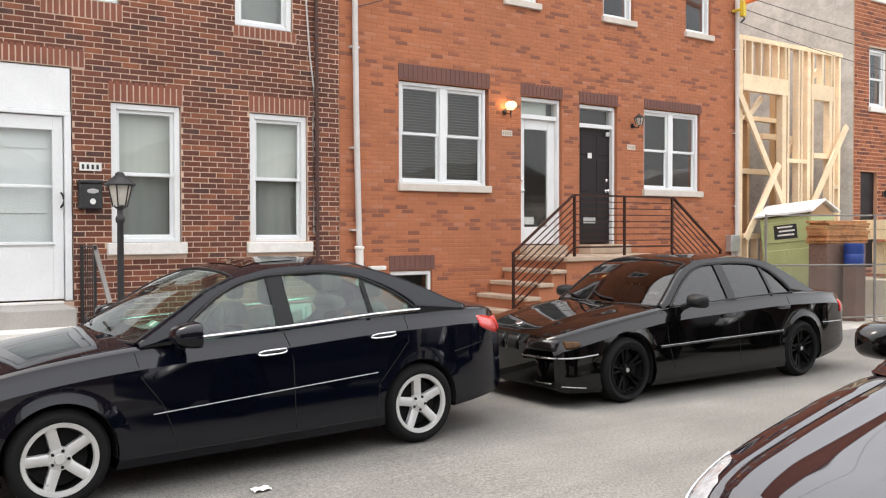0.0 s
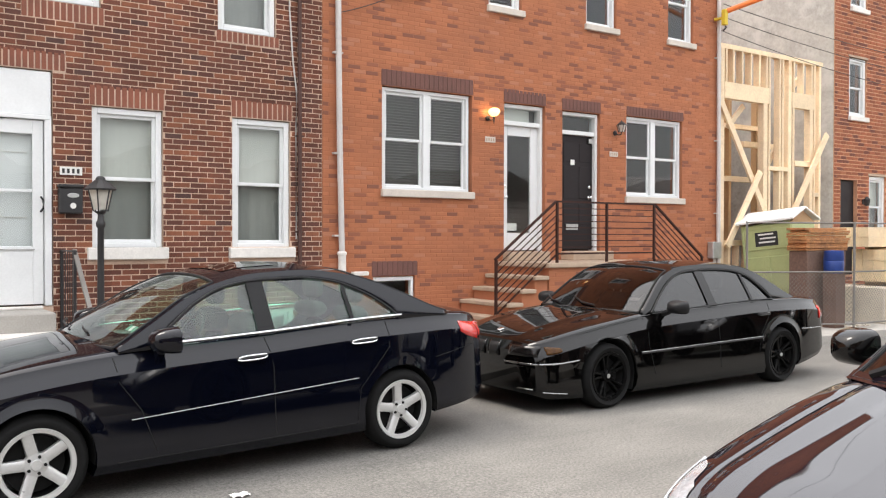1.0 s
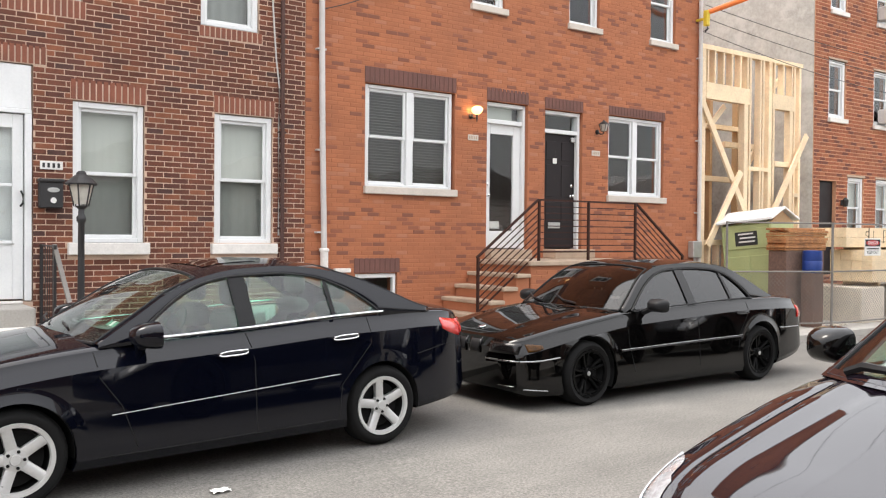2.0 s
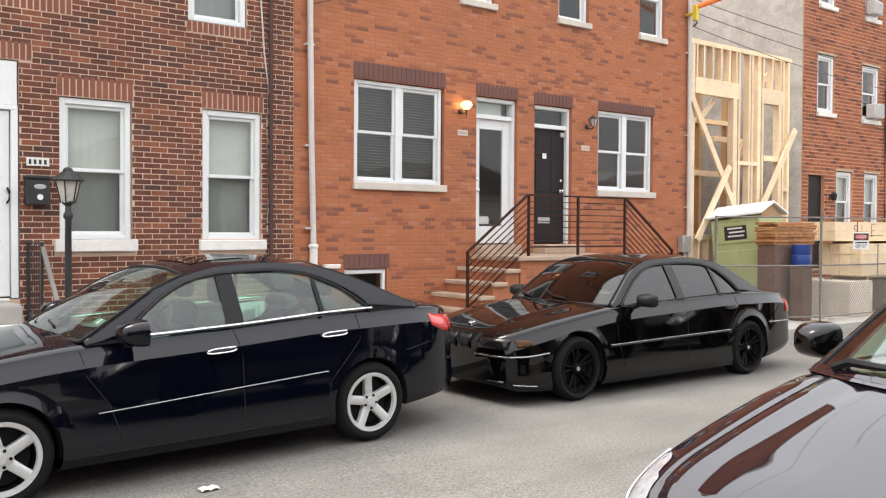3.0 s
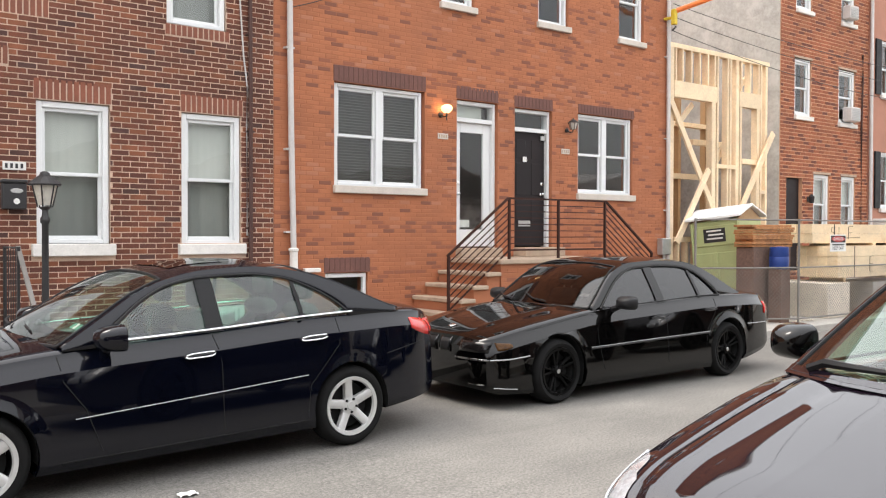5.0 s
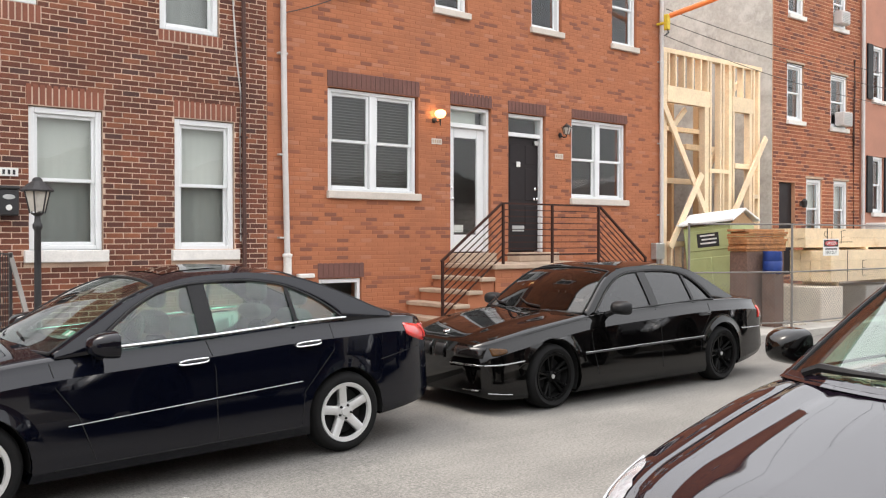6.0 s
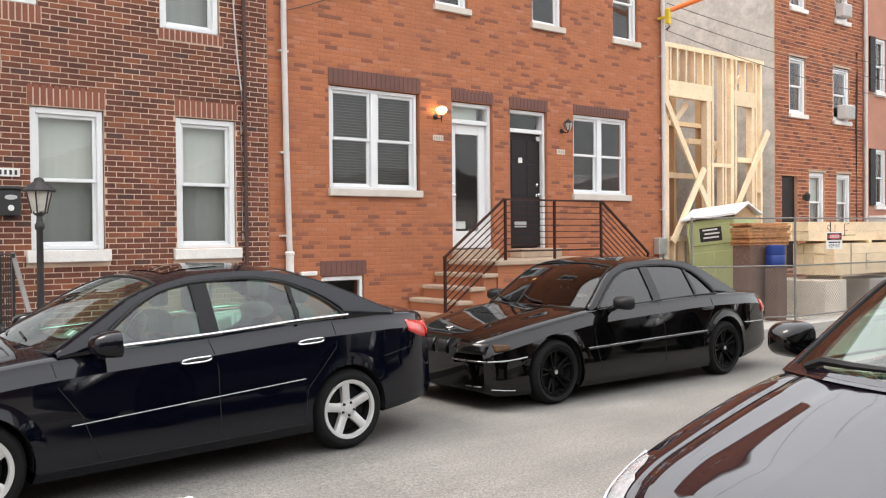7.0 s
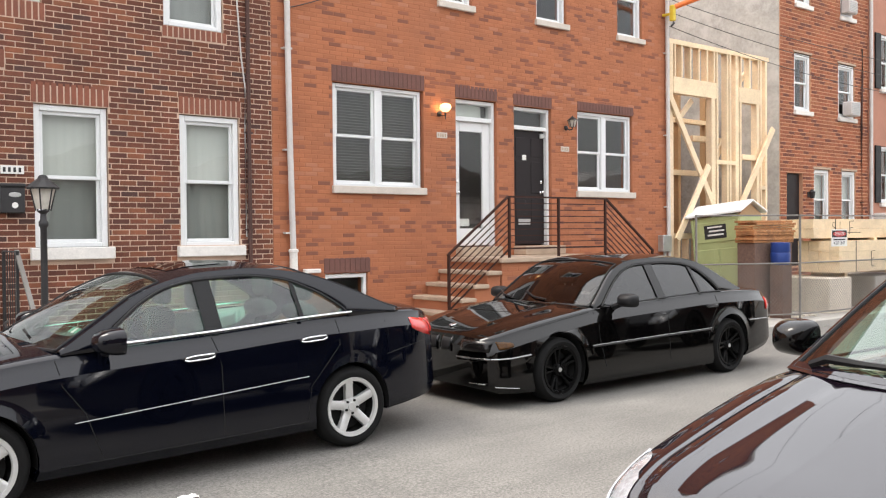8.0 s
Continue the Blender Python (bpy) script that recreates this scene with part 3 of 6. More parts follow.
mail = thing("mailbox", "black wall mailbox with an oval badge on the brick wall", "mailbox", m=pose(2.49, FACADE - 0.01, 0))
part("box", B((-0.13, 0.13, -0.11, 0.0, 2.0, 2.3), bevel=0.012), IRON, mail)
part("lid", B((-0.14, 0.14, -0.125, 0.0, 2.3, 2.34), bevel=0.012), IRON, mail)
part("oval_badge", lathe([(0.0, -0.004), (0.05, -0.004), (0.058, 0.0), (0.05, 0.003)], 24, "y", (0, -0.113, 0)), GALV, mail).matrix_basis = Matrix.Translation((0.02, 0, 2.21)) @ Matrix.Diagonal((1.15, 1, 0.5, 1))
part("round_badge", lathe([(0.0, -0.004), (0.032, -0.004), (0.034, 0.003)], 20, "y", (0.02, -0.113, 2.09)), PLATE, mail)
tile = thing("house_number_sign", "white tile strip with dark marks on the brick wall", "sign", m=pose(2.51, FACADE - 0.012, 2.5))
part("plate", B((-0.125, 0.125, -0.008, 0.0, -0.048, 0.048), bevel=0.003), PLATE, tile)
for i in range(4):
    part("mark", B((-0.1 + 0.055 * i, -0.072 + 0.055 * i, -0.0105, -0.0085, -0.027, 0.027)), IRON, tile)

# ---- lamp post on the pavement ----
def post_lamp(x, y):
    p = thing("lamp_post", "black iron post lamp with a glass lantern on the pavement", "lamp post", m=pose(x, y, 0.112) @ Matrix.Diagonal((1, 1, 1.07, 1)))
    part("post", lathe([(0.0, 0.0), (0.09, 0.0), (0.085, 0.06), (0.05, 0.12), (0.042, 0.2), (0.036, 1.2), (0.034, 1.6), (0.05, 1.62), (0.05, 1.66), (0.034, 1.68), (0.03, 1.74), (0.07, 1.77), (0.0, 1.78)], 14), IRON, p, smooth=True)
    for i in range(6):
        a, b = (2 * math.pi * (i + k) / 6 for k in (0, 1))
        part("lantern_pane", grid([[(0.072 * math.cos(t), 0.072 * math.sin(t), 1.79) for t in (a, b)], [(0.125 * math.cos(t), 0.125 * math.sin(t), 1.99) for t in (a, b)]]), LAMP_GLASS, p)
        part("rib", tube([(0.076 * math.cos(a), 0.076 * math.sin(a), 1.77), (0.13 * math.cos(a), 0.13 * math.sin(a), 2.0)], 0.008, 6), IRON, p)
    part("cap", lathe([(0.0, 1.99), (0.165, 1.985), (0.17, 2.0), (0.10, 2.06), (0.055, 2.09), (0.05, 2.11), (0.03, 2.125), (0.0, 2.13)], 12), IRON, p)
    return p


post_lamp(2.59, 9.9)

def wall_pipe(name, pts, r, m, label, cat="pipe", clips=()):
    p = thing(name, label, cat)
    part("pipe", tube(pts, r, 10), m, p, smooth=True)
    for x, y, z in clips:
        part("clip", B((x - r - 0.025, x + r + 0.025, y - 0.012, y + r + 0.03, z - 0.012, z + 0.012)), m, p)
    return p

wall_pipe("drain_pipe", [(5.44, FACADE - 0.05, 6.65), (5.445, FACADE - 0.05, 4.0), (5.45, FACADE - 0.05, 0.2)], 0.028, RUST, "thin dark brown pipe on the old brick wall", clips=[(5.445, FACADE - 0.05, z) for z in (1.8, 3.1, 4.4)])
wall_pipe("wall_cable", [(5.3, FACADE - 0.02, 6.65), (5.31, FACADE - 0.02, 4.8), (5.36, FACADE - 0.02, 4.1), (5.41, FACADE - 0.025, 3.7), (5.4, FACADE - 0.025, 3.2), (5.405, FACADE - 0.025, 1.7)], 0.011, SPOUT, "thin pale cable running down the old brick wall", "cable")
wall_pipe("downspout", [(6.02, FACADE - 0.07, 7.1), (6.03, FACADE - 0.07, 4.55), (6.05, FACADE - 0.07, 3.0), (6.085, FACADE - 0.07, 1.5)], 0.042, SPOUT, "grey-white round downspout on the orange brick wall", "downspout", [(6.03, FACADE - 0.07, z) for z in (4.3, 2.9, 1.75)])
boot = thing("downspout_boot", "white cast-iron boot below the downspout", "pipe")
part("boot", tube([(6.085, FACADE - 0.07, 1.52), (6.09, FACADE - 0.075, 0.75), (6.09, FACADE - 0.09, 0.112)], [0.058, 0.058, 0.06], 12), OFFWHITE, boot, smooth=True)
part("collar", lathe([(0.058, -0.02), (0.07, -0.015), (0.07, 0.015), (0.05, 0.03)], 14, at=(6.085, FACADE - 0.07, 1.5)), OFFWHITE, boot)
wall_pipe("downspout", [(14.34, FACADE - 0.06, 7.1), (14.36, FACADE - 0.06, 3.0), (14.37, FACADE - 0.06, 0.15)], 0.04, SPOUT, "grey downspout at the corner of the orange brick house", "downspout", [(14.35, FACADE - 0.06, z) for z in (5.2, 3.6, 2.2)])

# ---- new orange brick house ----
NX0, NX1 = 5.815, 14.42
neu = thing("row_house", "new orange-red brick row house with white windows", "house")
neu_holes = [(6.78, 8.42, 2.43, 3.93), (9.06, 9.935, 1.5, 3.89), (10.32, 11.205, 1.5, 3.87), (11.86, 13.36, 2.46, 3.90), (8.74, 9.42, 5.36, 6.85), (10.86, 11.6, 5.38, 6.85), (12.95, 13.66, 5.35, 6.85), (6.63, 7.36, 0.62, 1.16), (6.75, 7.45, 5.36, 6.85)]
neu_lintels = [(6.77, 8.44, 3.93, 4.17, 20), (9.05, 9.95, 3.89, 4.10, 11), (10.31, 11.22, 3.87, 4.07, 11), (11.86, 13.39, 3.90, 4.07, 19), (6.61, 7.4, 1.16, 1.385, 9)]
neu_wall = part("wall", wall_panel(NX0, NX1, 0.1, 8.9, neu_holes, FACADE, FACADE + 0.28), NEW_MORTAR, neu)
part("side_wall", B((NX1 - 0.25, NX1, FACADE + 0.285, FACADE + 9, 0.1, 8.9)), NEW_MORTAR, neu)
part("roof", B((NX0, NX1 + 0.02, FACADE - 0.1, FACADE + 9, 8.9, 9.02), bevel=0.02), SPOUT, neu)
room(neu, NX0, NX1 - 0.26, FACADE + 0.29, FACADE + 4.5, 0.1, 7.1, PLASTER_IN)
for a, b, c, d, n in neu_lintels:
    soldiers("lintel", a, b, c + 0.006, d, FACADE, n, NEW_LINTEL, neu, NEW_LINTEL)
kw = dict(casing=0.055, sill_m=PALE_STONE, sill_out=0.06, sill_over=0.05, set_in=0.05)
sash_window(neu, 6.81, 8.39, 2.43, 3.92, FACADE, (2.32, 2.43), 2, dress="blind", **kw)
sash_window(neu, 11.87, 13.35, 2.46, 3.89, FACADE, (2.35, 2.46), 2, dress="none", **kw)
for a, b in ((8.75, 9.41), (10.87, 11.59), (12.96, 13.65), (6.76, 7.44)):
    sash_window(neu, a, b, 5.38, 6.84, FACADE, (5.28, 5.38), 1, dress="none", **kw)
bw = part("basement_window", B((6.64, 6.69, FACADE + 0.03, FACADE + 0.1, 0.63, 1.15), (7.3, 7.35, FACADE + 0.03, FACADE + 0.1, 0.63, 1.15), (6.69, 7.3, FACADE + 0.03, FACADE + 0.1, 1.09, 1.15), (6.69, 7.3, FACADE + 0.03, FACADE + 0.1, 0.63, 0.68), bevel=0.005), WHITE, neu)
part("pane", grid([[(6.69, FACADE + 0.06, 0.68), (7.3, FACADE + 0.06, 0.68)], [(6.69, FACADE + 0.06, 1.09), (7.3, FACADE + 0.06, 1.09)]]), WINDOW_GLASS, bw)

def entrance(x0, x1, z1, bar, leaf_m, label):
    """A doorway with white frame, transom light and leaf, set back in the wall."""
    y = FACADE + 0.06
    d = part("door", B((x0, x0 + 0.055, y, y + 0.16, 1.5, z1), (x1 - 0.055, x1, y, y + 0.16, 1.5, z1), (x0 + 0.055, x1 - 0.055, y, y + 0.16, z1 - 0.06, z1), (x0 + 0.055, x1 - 0.055, y + 0.01, y + 0.16, bar, bar + 0.07), bevel=0.006), WHITE, neu, label)
    part("transom_pane", grid([[(x0 + 0.05, y + 0.09, bar + 0.06), (x1 - 0.05, y + 0.09, bar + 0.06)], [(x0 + 0.05, y + 0.09, z1 - 0.05), (x1 - 0.05, y + 0.09, z1 - 0.05)]]), WINDOW_GLASS, d)
    return d, y

dA, y = entrance(9.065, 9.93, 3.88, 3.54, WHITE, "white glazed entrance door with a transom light")
part("leaf", B((9.12, 9.235, y + 0.07, y + 0.115, 1.52, 3.54), (9.725, 9.875, y + 0.07, y + 0.115, 1.52, 3.54), (9.235, 9.725, y + 0.07, y + 0.115, 3.38, 3.54), (9.235, 9.725, y + 0.07, y + 0.115, 1.52, 1.8), bevel=0.005), WHITE, dA)
part("pane", grid([[(9.235, y + 0.09, 1.8), (9.725, y + 0.09, 1.8)], [(9.235, y + 0.09, 3.38), (9.725, y + 0.09, 3.38)]]), WINDOW_GLASS, dA)
part("transom_shade", B((9.1, 9.74, y + 0.13, y + 0.14, 3.6, 3.84)), CURTAIN, dA)
part("paper", B((9.25, 9.46, y + 0.1, y + 0.105, 1.84, 1.96)), PLATE, dA, "pale paper behind the glass")
part("knob", lathe([(0.0, -0.06), (0.025, -0.055), (0.028, -0.035), (0.012, -0.02), (0.012, 0.0), (0.03, 0.002), (0.03, 0.01)], 14, "y", (9.17, y + 0.065, 2.38)), CHROME, dA, smooth=True)
part("deadbolt", lathe([(0.0, -0.02), (0.026, -0.018), (0.03, 0.0)], 14, "y", (9.17, y + 0.068, 2.56)), CHROME, dA)
dB, y = entrance(10.325, 11.2, 3.86, 3.48, DOOR_DARK, "dark brown entrance door in a white frame")
part("leaf", B((10.38, 11.145, y + 0.07, y + 0.115, 1.52, 3.48), bevel=0.006), DOOR_DARK, dB)
for c, d in ((1.95, 2.3), (2.4, 2.95), (3.03, 3.35)):
    for a in (10.47, 10.83):
        part("raised_panel", B((a, a + 0.22, y + 0.062, y + 0.072, c, d), bevel=0.004), DOOR_DARK, dB)
part("mail_slot", B((10.52, 10.8, y + 0.052, y + 0.062, 1.86, 1.96), bevel=0.004), GALV, dB, "pale metal mail slot")
part("notice", B((10.62, 10.71, y + 0.055, y + 0.061, 2.97, 3.06)), PLATE, dB, "small white notice")
part("knob", lathe([(0.0, -0.07), (0.028, -0.06), (0.028, -0.035), (0.012, -0.02), (0.03, 0.0)], 14, "y", (11.06, y + 0.065, 2.42)), CHROME, dB, smooth=True)
part("deadbolt", lathe([(0.0, -0.02), (0.028, -0.018), (0.03, 0.0)], 14, "y", (11.06, y + 0.068, 2.6)), CHROME, dB)
part("door_closer", B((11.03, 11.13, y + 0.03, y + 0.065, 3.36, 3.44), bevel=0.005), GALV, dB)
part("threshold", B((10.3, 11.25, FACADE - 0.3, FACADE + 0.05, 1.352, 1.5), bevel=0.01), STONE, dB)
part("threshold", B((9.04, 9.92, FACADE - 0.16, FACADE + 0.05, 1.352, 1.5), bevel=0.01), STONE, dA)

def wall_lantern(x, z, lit):
    lab = "lit wall lamp with a round white globe" if lit else "unlit black wall lantern with clear glass"
    p = thing("wall_lamp", lab, "wall lamp", m=pose(x, FACADE - 0.008, z) @ Matrix.Diagonal((0.8, 1, 0.8, 1)))
    part("backplate", lathe([(0.0, 0.0), (0.055, 0.0), (0.05, -0.02), (0.02, -0.03), (0.0, -0.032)], 16, "y", (0, 0, -0.07)), IRON, p)
    part("arm", tube([(0, -0.02, -0.07), (0, -0.08, -0.12), (0, -0.15, -0.12), (0, -0.16, -0.06)], 0.012), IRON, p, smooth=True)
    if lit:
        part("finial", tube([(0, -0.16, -0.06), (0, -0.16, -0.2)], [0.02, 0.008]), IRON, p)
        part("globe", lathe([(0.0, -0.06), (0.05, -0.05), (0.095, 0.0), (0.105, 0.04), (0.09, 0.08), (0.05, 0.105), (0.0, 0.11)], 20, at=(0, -0.16, 0)), LAMP_ON, p, "glowing white globe", True)
    else:
        part("lantern_glass", lathe([(0.05, -0.06), (0.085, 0.08)], 6, at=(0, -0.16, 0)), LAMP_GLASS, p)
        for i in range(6):
            a = 2 * math.pi * i / 6
            part("rib", tube([(0.052 * math.cos(a), -0.16 + 0.052 * math.sin(a), -0.07), (0.09 * math.cos(a), -0.16 + 0.09 * math.sin(a), 0.08)], 0.007, 6), IRON, p)
        part("cap", lathe([(0.0, 0.08), (0.11, 0.08), (0.05, 0.14), (0.02, 0.16), (0.0, 0.19)], 12, at=(0, -0.16, 0)), IRON, p)
    return p

wall_lantern(8.72, 3.66, True)
lamp_light = new("wall_lamp_light", bpy.data.lights.new("wall_lamp_light", "POINT"))
lamp_light.data.energy, lamp_light.data.color, lamp_light.data.shadow_soft_size = 3.0, (1.0, 0.62, 0.25), 0.03
lamp_light.location = (8.70, FACADE - 0.075, 3.70)
wall_lantern(11.56, 3.62, False)
for x, z in ((8.77, 3.27), (11.53, 3.19)):
    t = thing("house_number_sign", "small pale number plaque on the orange brick wall", "sign", m=pose(x, FACADE - 0.01, z))
    part("plate", B((-0.105, 0.105, -0.006, 0, -0.045, 0.045), bevel=0.003), PALE_STONE, t)
    for i in range(4):
        part("mark", B((-0.085 + 0.046 * i, -0.06 + 0.046 * i, -0.009, -0.0065, -0.024, 0.024)), STONE, t)
meter = thing("electric_meter", "grey electric box on the wall by the corner", "meter box", m=pose(14.2, FACADE - 0.004, 1.31))
part("box", B((-0.1, 0.16, -0.14, 0, 0.02, 0.34), bevel=0.012), GALV, meter)
part("conduit", tube([(0.03, -0.07, 0.02), (0.03, -0.07, -0.5), (0.03, -0.07, -1.19)], 0.03), GALV, meter)
bell = thing("wall_outlet_box", "small white box on the orange brick wall", "outlet box", m=pose(6.32, FACADE - 0.004, 1.18))
part("box", B((-0.06, 0.2, -0.08, 0, 0, 0.06), bevel=0.01), OFFWHITE, bell)

# ---- double stoop with steel railing ----
LZ, FY = 1.35, 9.72
st = thing("double_stoop", "brick stoop with two flights of tan stone steps", "steps")
part("landing", B((8.93, 11.47, FY - 0.03, FACADE - 0.006, LZ - 0.075, LZ), bevel=0.012), STONE, st, "tan stone landing slab")
core = part("core", B((8.98, 11.42, FY + 0.02, FACADE - 0.01, 0.112, LZ - 0.077)), NEW_MORTAR, st)
for side in (-1, 1):
    for i in range(1, 7):
        z = LZ - 0.19 * i
        a = (8.95 if side < 0 else 11.45) + side * 0.25 * i
        x0, x1 = (a - 0.03, a + 0.25) if side < 0 else (a - 0.25, a + 0.03)
        part("tread", B((x0, x1, FY - 0.03, FACADE - 0.006, z - 0.06, z), bevel=0.01), STONE, st)
        if z - 0.06 > 0.13:
            q = (a, a + 0.25) if side < 0 else (a - 0.25, a)
            part("riser", B((q[0], q[1], FY + 0.02, FACADE - 0.01, 0.112, z - 0.062)), NEW_MORTAR, st)

def stoop_rail():
    r = thing("stoop_handrail", "dark brown steel railing with thin horizontal bars on the stoop", "railing")
    y, top = FY + 0.03, 2.27
    posts = [(9.15, LZ, top), (10.2, LZ, top), (11.29, LZ, top), (7.98, 0.59, 1.41), (12.5, 0.59, 1.39)]
    for x, a, b in posts:
        part("post", beam(bmesh.new(), (x, y, a), (x, y, b), 0.034, 0.034), RAIL, r)
    part("top_rail", beam(bmesh.new(), (9.13, y, top), (11.31, y, top), 0.042, 0.026), RAIL, r)
    part("top_rail", beam(bmesh.new(), (9.13, y, top), (7.96, y, 1.41), 0.042, 0.026), RAIL, r)
    part("top_rail", beam(bmesh.new(), (11.31, y, top), (12.52, y, 1.39), 0.042, 0.026), RAIL, r)
    for i in range(1, 9):
        z = top - 0.098 * i
        part("bar", beam(bmesh.new(), (9.15, y, z), (11.29, y, z), 0.012, 0.014 if i < 8 else 0.026), RAIL, r)
        for x0, x1, zb in ((9.15, 7.98, 1.41), (11.29, 12.5, 1.39)):
            z1 = zb - 0.098 * i
            part("bar", beam(bmesh.new(), (x0, y, z), (x1, y, z1), 0.012, 0.014 if i < 8 else 0.026), RAIL, r)
    return r

stoop_rail()

# ---- construction lot: timber frame ----
fr = thing("unfinished_house", "fresh pale timber stud wall of a house under construction", "house")
TY = FACADE + 0.02
def stud(x, z0, z1, w=0.045, dy=0.0, name="stud"):
    part(name, B((x - w / 2, x + w / 2, TY + dy, TY + 0.14 + dy, z0, z1)), LUMBER, fr)
def flat(x0, x1, z0, z1, dy=0.0, name="header", d=0.14):
    part(name, B((x0, x1, TY + dy - 0.004, TY + dy + d, z0, z1)), LUMBER, fr)
flat(14.42, 18.0, 5.44, 5.53, name="top_plate")
flat(14.42, 18.0, 0.25, 0.34, name="bottom_plate")
for x, w in ((14.45, 0.05), (14.58, 0.1), (16.1, 0.06), (16.46, 0.05), (16.56, 0.06), (16.8, 0.11), (17.7, 0.05), (17.9, 0.07)):
    stud(x, 0.34, 5.44, w)
stud(15.96, 0.34, 4.47, 0.13, name="jack_stud")
stud(16.93, 0.34, 4.47, 0.07, name="jack_stud")
stud(17.58, 0.34, 4.47, 0.11, name="jack_stud")
for x in (14.7, 14.92, 15.2, 15.48, 15.76, 16.0, 16.95, 17.28, 17.6):
    stud(x, 4.8, 5.44, name="cripple_stud")
flat(14.64, 16.06, 4.47, 4.79)
flat(16.87, 17.66, 4.47, 4.79)
flat(16.98, 17.52, 3.25, 3.36, 0.0, "window_sill_plate")
flat(16.06, 16.75, 3.12, 3.2, 0.0, "block")
flat(17.66, 17.86, 2.62, 2.7, 0.0, "block")
flat(14.48, 14.53, 3.4, 3.48, 0.0, "block")
flat(14.64, 15.9, 1.57, 1.68, 0.0, "sill_plate")
for x in (14.8, 15.1, 15.4, 15.7):
    stud(x, 0.34, 1.57, name="cripple_stud")
for a, b in (((14.4, 4.49), (15.93, 2.2)), ((15.66, 3.06), (14.62, 1.56)), ((18.02, 3.97), (16.72, 2.16))):
    q = TY - (0.04 if b[0] > a[0] else 0.094)
    part("brace", beam(bmesh.new(), (a[0], q, a[1]), (b[0], q, b[1]), 0.045, 0.13, (0, 0, 1)), LUMBER, fr)
for a, b in (((15.55, 4.42), (15.05, 3.95)), ((16.7, 3.7), (16.3, 3.15)), ((17.62, 5.3), (17.1, 4.85))):
    part("rear_brace", beam(bmesh.new(), (a[0], TY + 0.24, a[1]), (b[0], TY + 0.24, b[1]), 0.045, 0.11, (0, 0, 1)), LUMBER, fr)
# Rear studs use the darker copy: the shade indoors is in their colour
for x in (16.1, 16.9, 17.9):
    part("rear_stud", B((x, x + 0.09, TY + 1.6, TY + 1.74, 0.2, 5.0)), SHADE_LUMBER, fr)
flat(14.6, 18.3, 4.2, 4.3, 1.58, "joist")
flat(14.6, 18.3, 3.0, 3.12, 1.58, "joist")
flat(16.9, 18.3, 3.75, 3.87, 1.2, "joist")
shell = thing("sheathing_wall", "dim brown sheathing at the back of the unfinished house", "wall")
part("board", B((14.5, 18.3, FACADE + 3.0, FACADE + 3.05, 0.1, 5.15)), BACKING, shell)

# ---- red brick house past the lot, and its neighbour ----
FX0, FX1 = 18.42, 22.4
far = thing("row_house", "three-storey red brick row house with a grey stucco side", "house")
far_holes = [(18.68, 19.36, 0.9, 3.03), (19.84, 20.56, 1.75, 3.15), (21.11, 21.8, 1.75, 3.15), (18.99, 19.71, 4.46, 5.78), (20.95, 21.75, 4.44, 5.74), (19.03, 19.72, 6.9, 8.1), (21.05, 21.71, 6.88, 8.1)]
part("wall", wall_panel(FX0, FX1, 0.1, 9.6, far_holes, FACADE, FACADE + 0.28), FAR_MORTAR, far)
part("side_wall", B((FX0 - 0.02, FX0 + 0.26, FACADE + 0.02, FACADE + 10, 0.1, 9.6)), STUCCO, far, "grey stucco party wall")
part("roof", B((FX0, FX1, FACADE - 0.2, FACADE + 10, 9.6, 9.8), bevel=0.02), OFFWHITE, far)
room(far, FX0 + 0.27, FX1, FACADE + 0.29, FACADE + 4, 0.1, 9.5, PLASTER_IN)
for a, b, c, d in far_holes[1:]:
    sash_window(far, a + 0.005, b - 0.005, c + 0.005, d - 0.005, FACADE, (c - 0.1, c), 1, casing=0.085, dress="shade" if d < 3.5 else "none", sill_over=0.03)
    part("lintel", B((a - 0.04, b + 0.04, FACADE - 0.02, FACADE + 0.05, d, d + 0.05), bevel=0.006), STONE, far)
part("door", B((18.69, 19.35, FACADE + 0.08, FACADE + 0.13, 0.9, 3.02), bevel=0.01), DOOR_DARK, far, "dark entrance door")
ac = thing("air_conditioner", "white window air conditioner in the upstairs window", "air conditioner", m=pose(21.38, FACADE - 0.01, 4.48))
part("case", B((-0.22, 0.22, -0.22, 0.02, 0.0, 0.34), bevel=0.02), SPOUT, ac)
part("grille", B(*[(-0.19, 0.19, -0.232, -0.222, 0.04 + 0.04 * i, 0.06 + 0.04 * i) for i in range(7)]), GALV, ac)
ac3 = thing("air_conditioner", "white window air conditioner in the top floor window", "air conditioner", m=pose(21.3, FACADE - 0.01, 6.95))
part("case", B((-0.2, 0.2, -0.2, 0.02, 0.0, 0.32), bevel=0.02), SPOUT, ac3)
part("grille", B(*[(-0.17, 0.17, -0.212, -0.202, 0.04 + 0.04 * i, 0.06 + 0.04 * i) for i in range(6)]), GALV, ac3)
wall_pipe("drain_pipe", [(22.05, FACADE - 0.04, 6.2), (22.06, FACADE - 0.04, 5.6), (22.02, FACADE - 0.04, 4.4), (22.04, FACADE - 0.04, 1.2)], 0.022, RUST, "thin brown pipe on the far red brick wall", clips=[(22.04, FACADE - 0.04, z) for z in (2.4, 4.2)])
fl = thing("wall_lamp", "small black wall lamp beside the far dark door", "wall lamp", m=pose(19.58, FACADE - 0.008, 2.55))
part("backplate", B((-0.04, 0.04, -0.02, 0, -0.06, 0.06), bevel=0.006), IRON, fl)
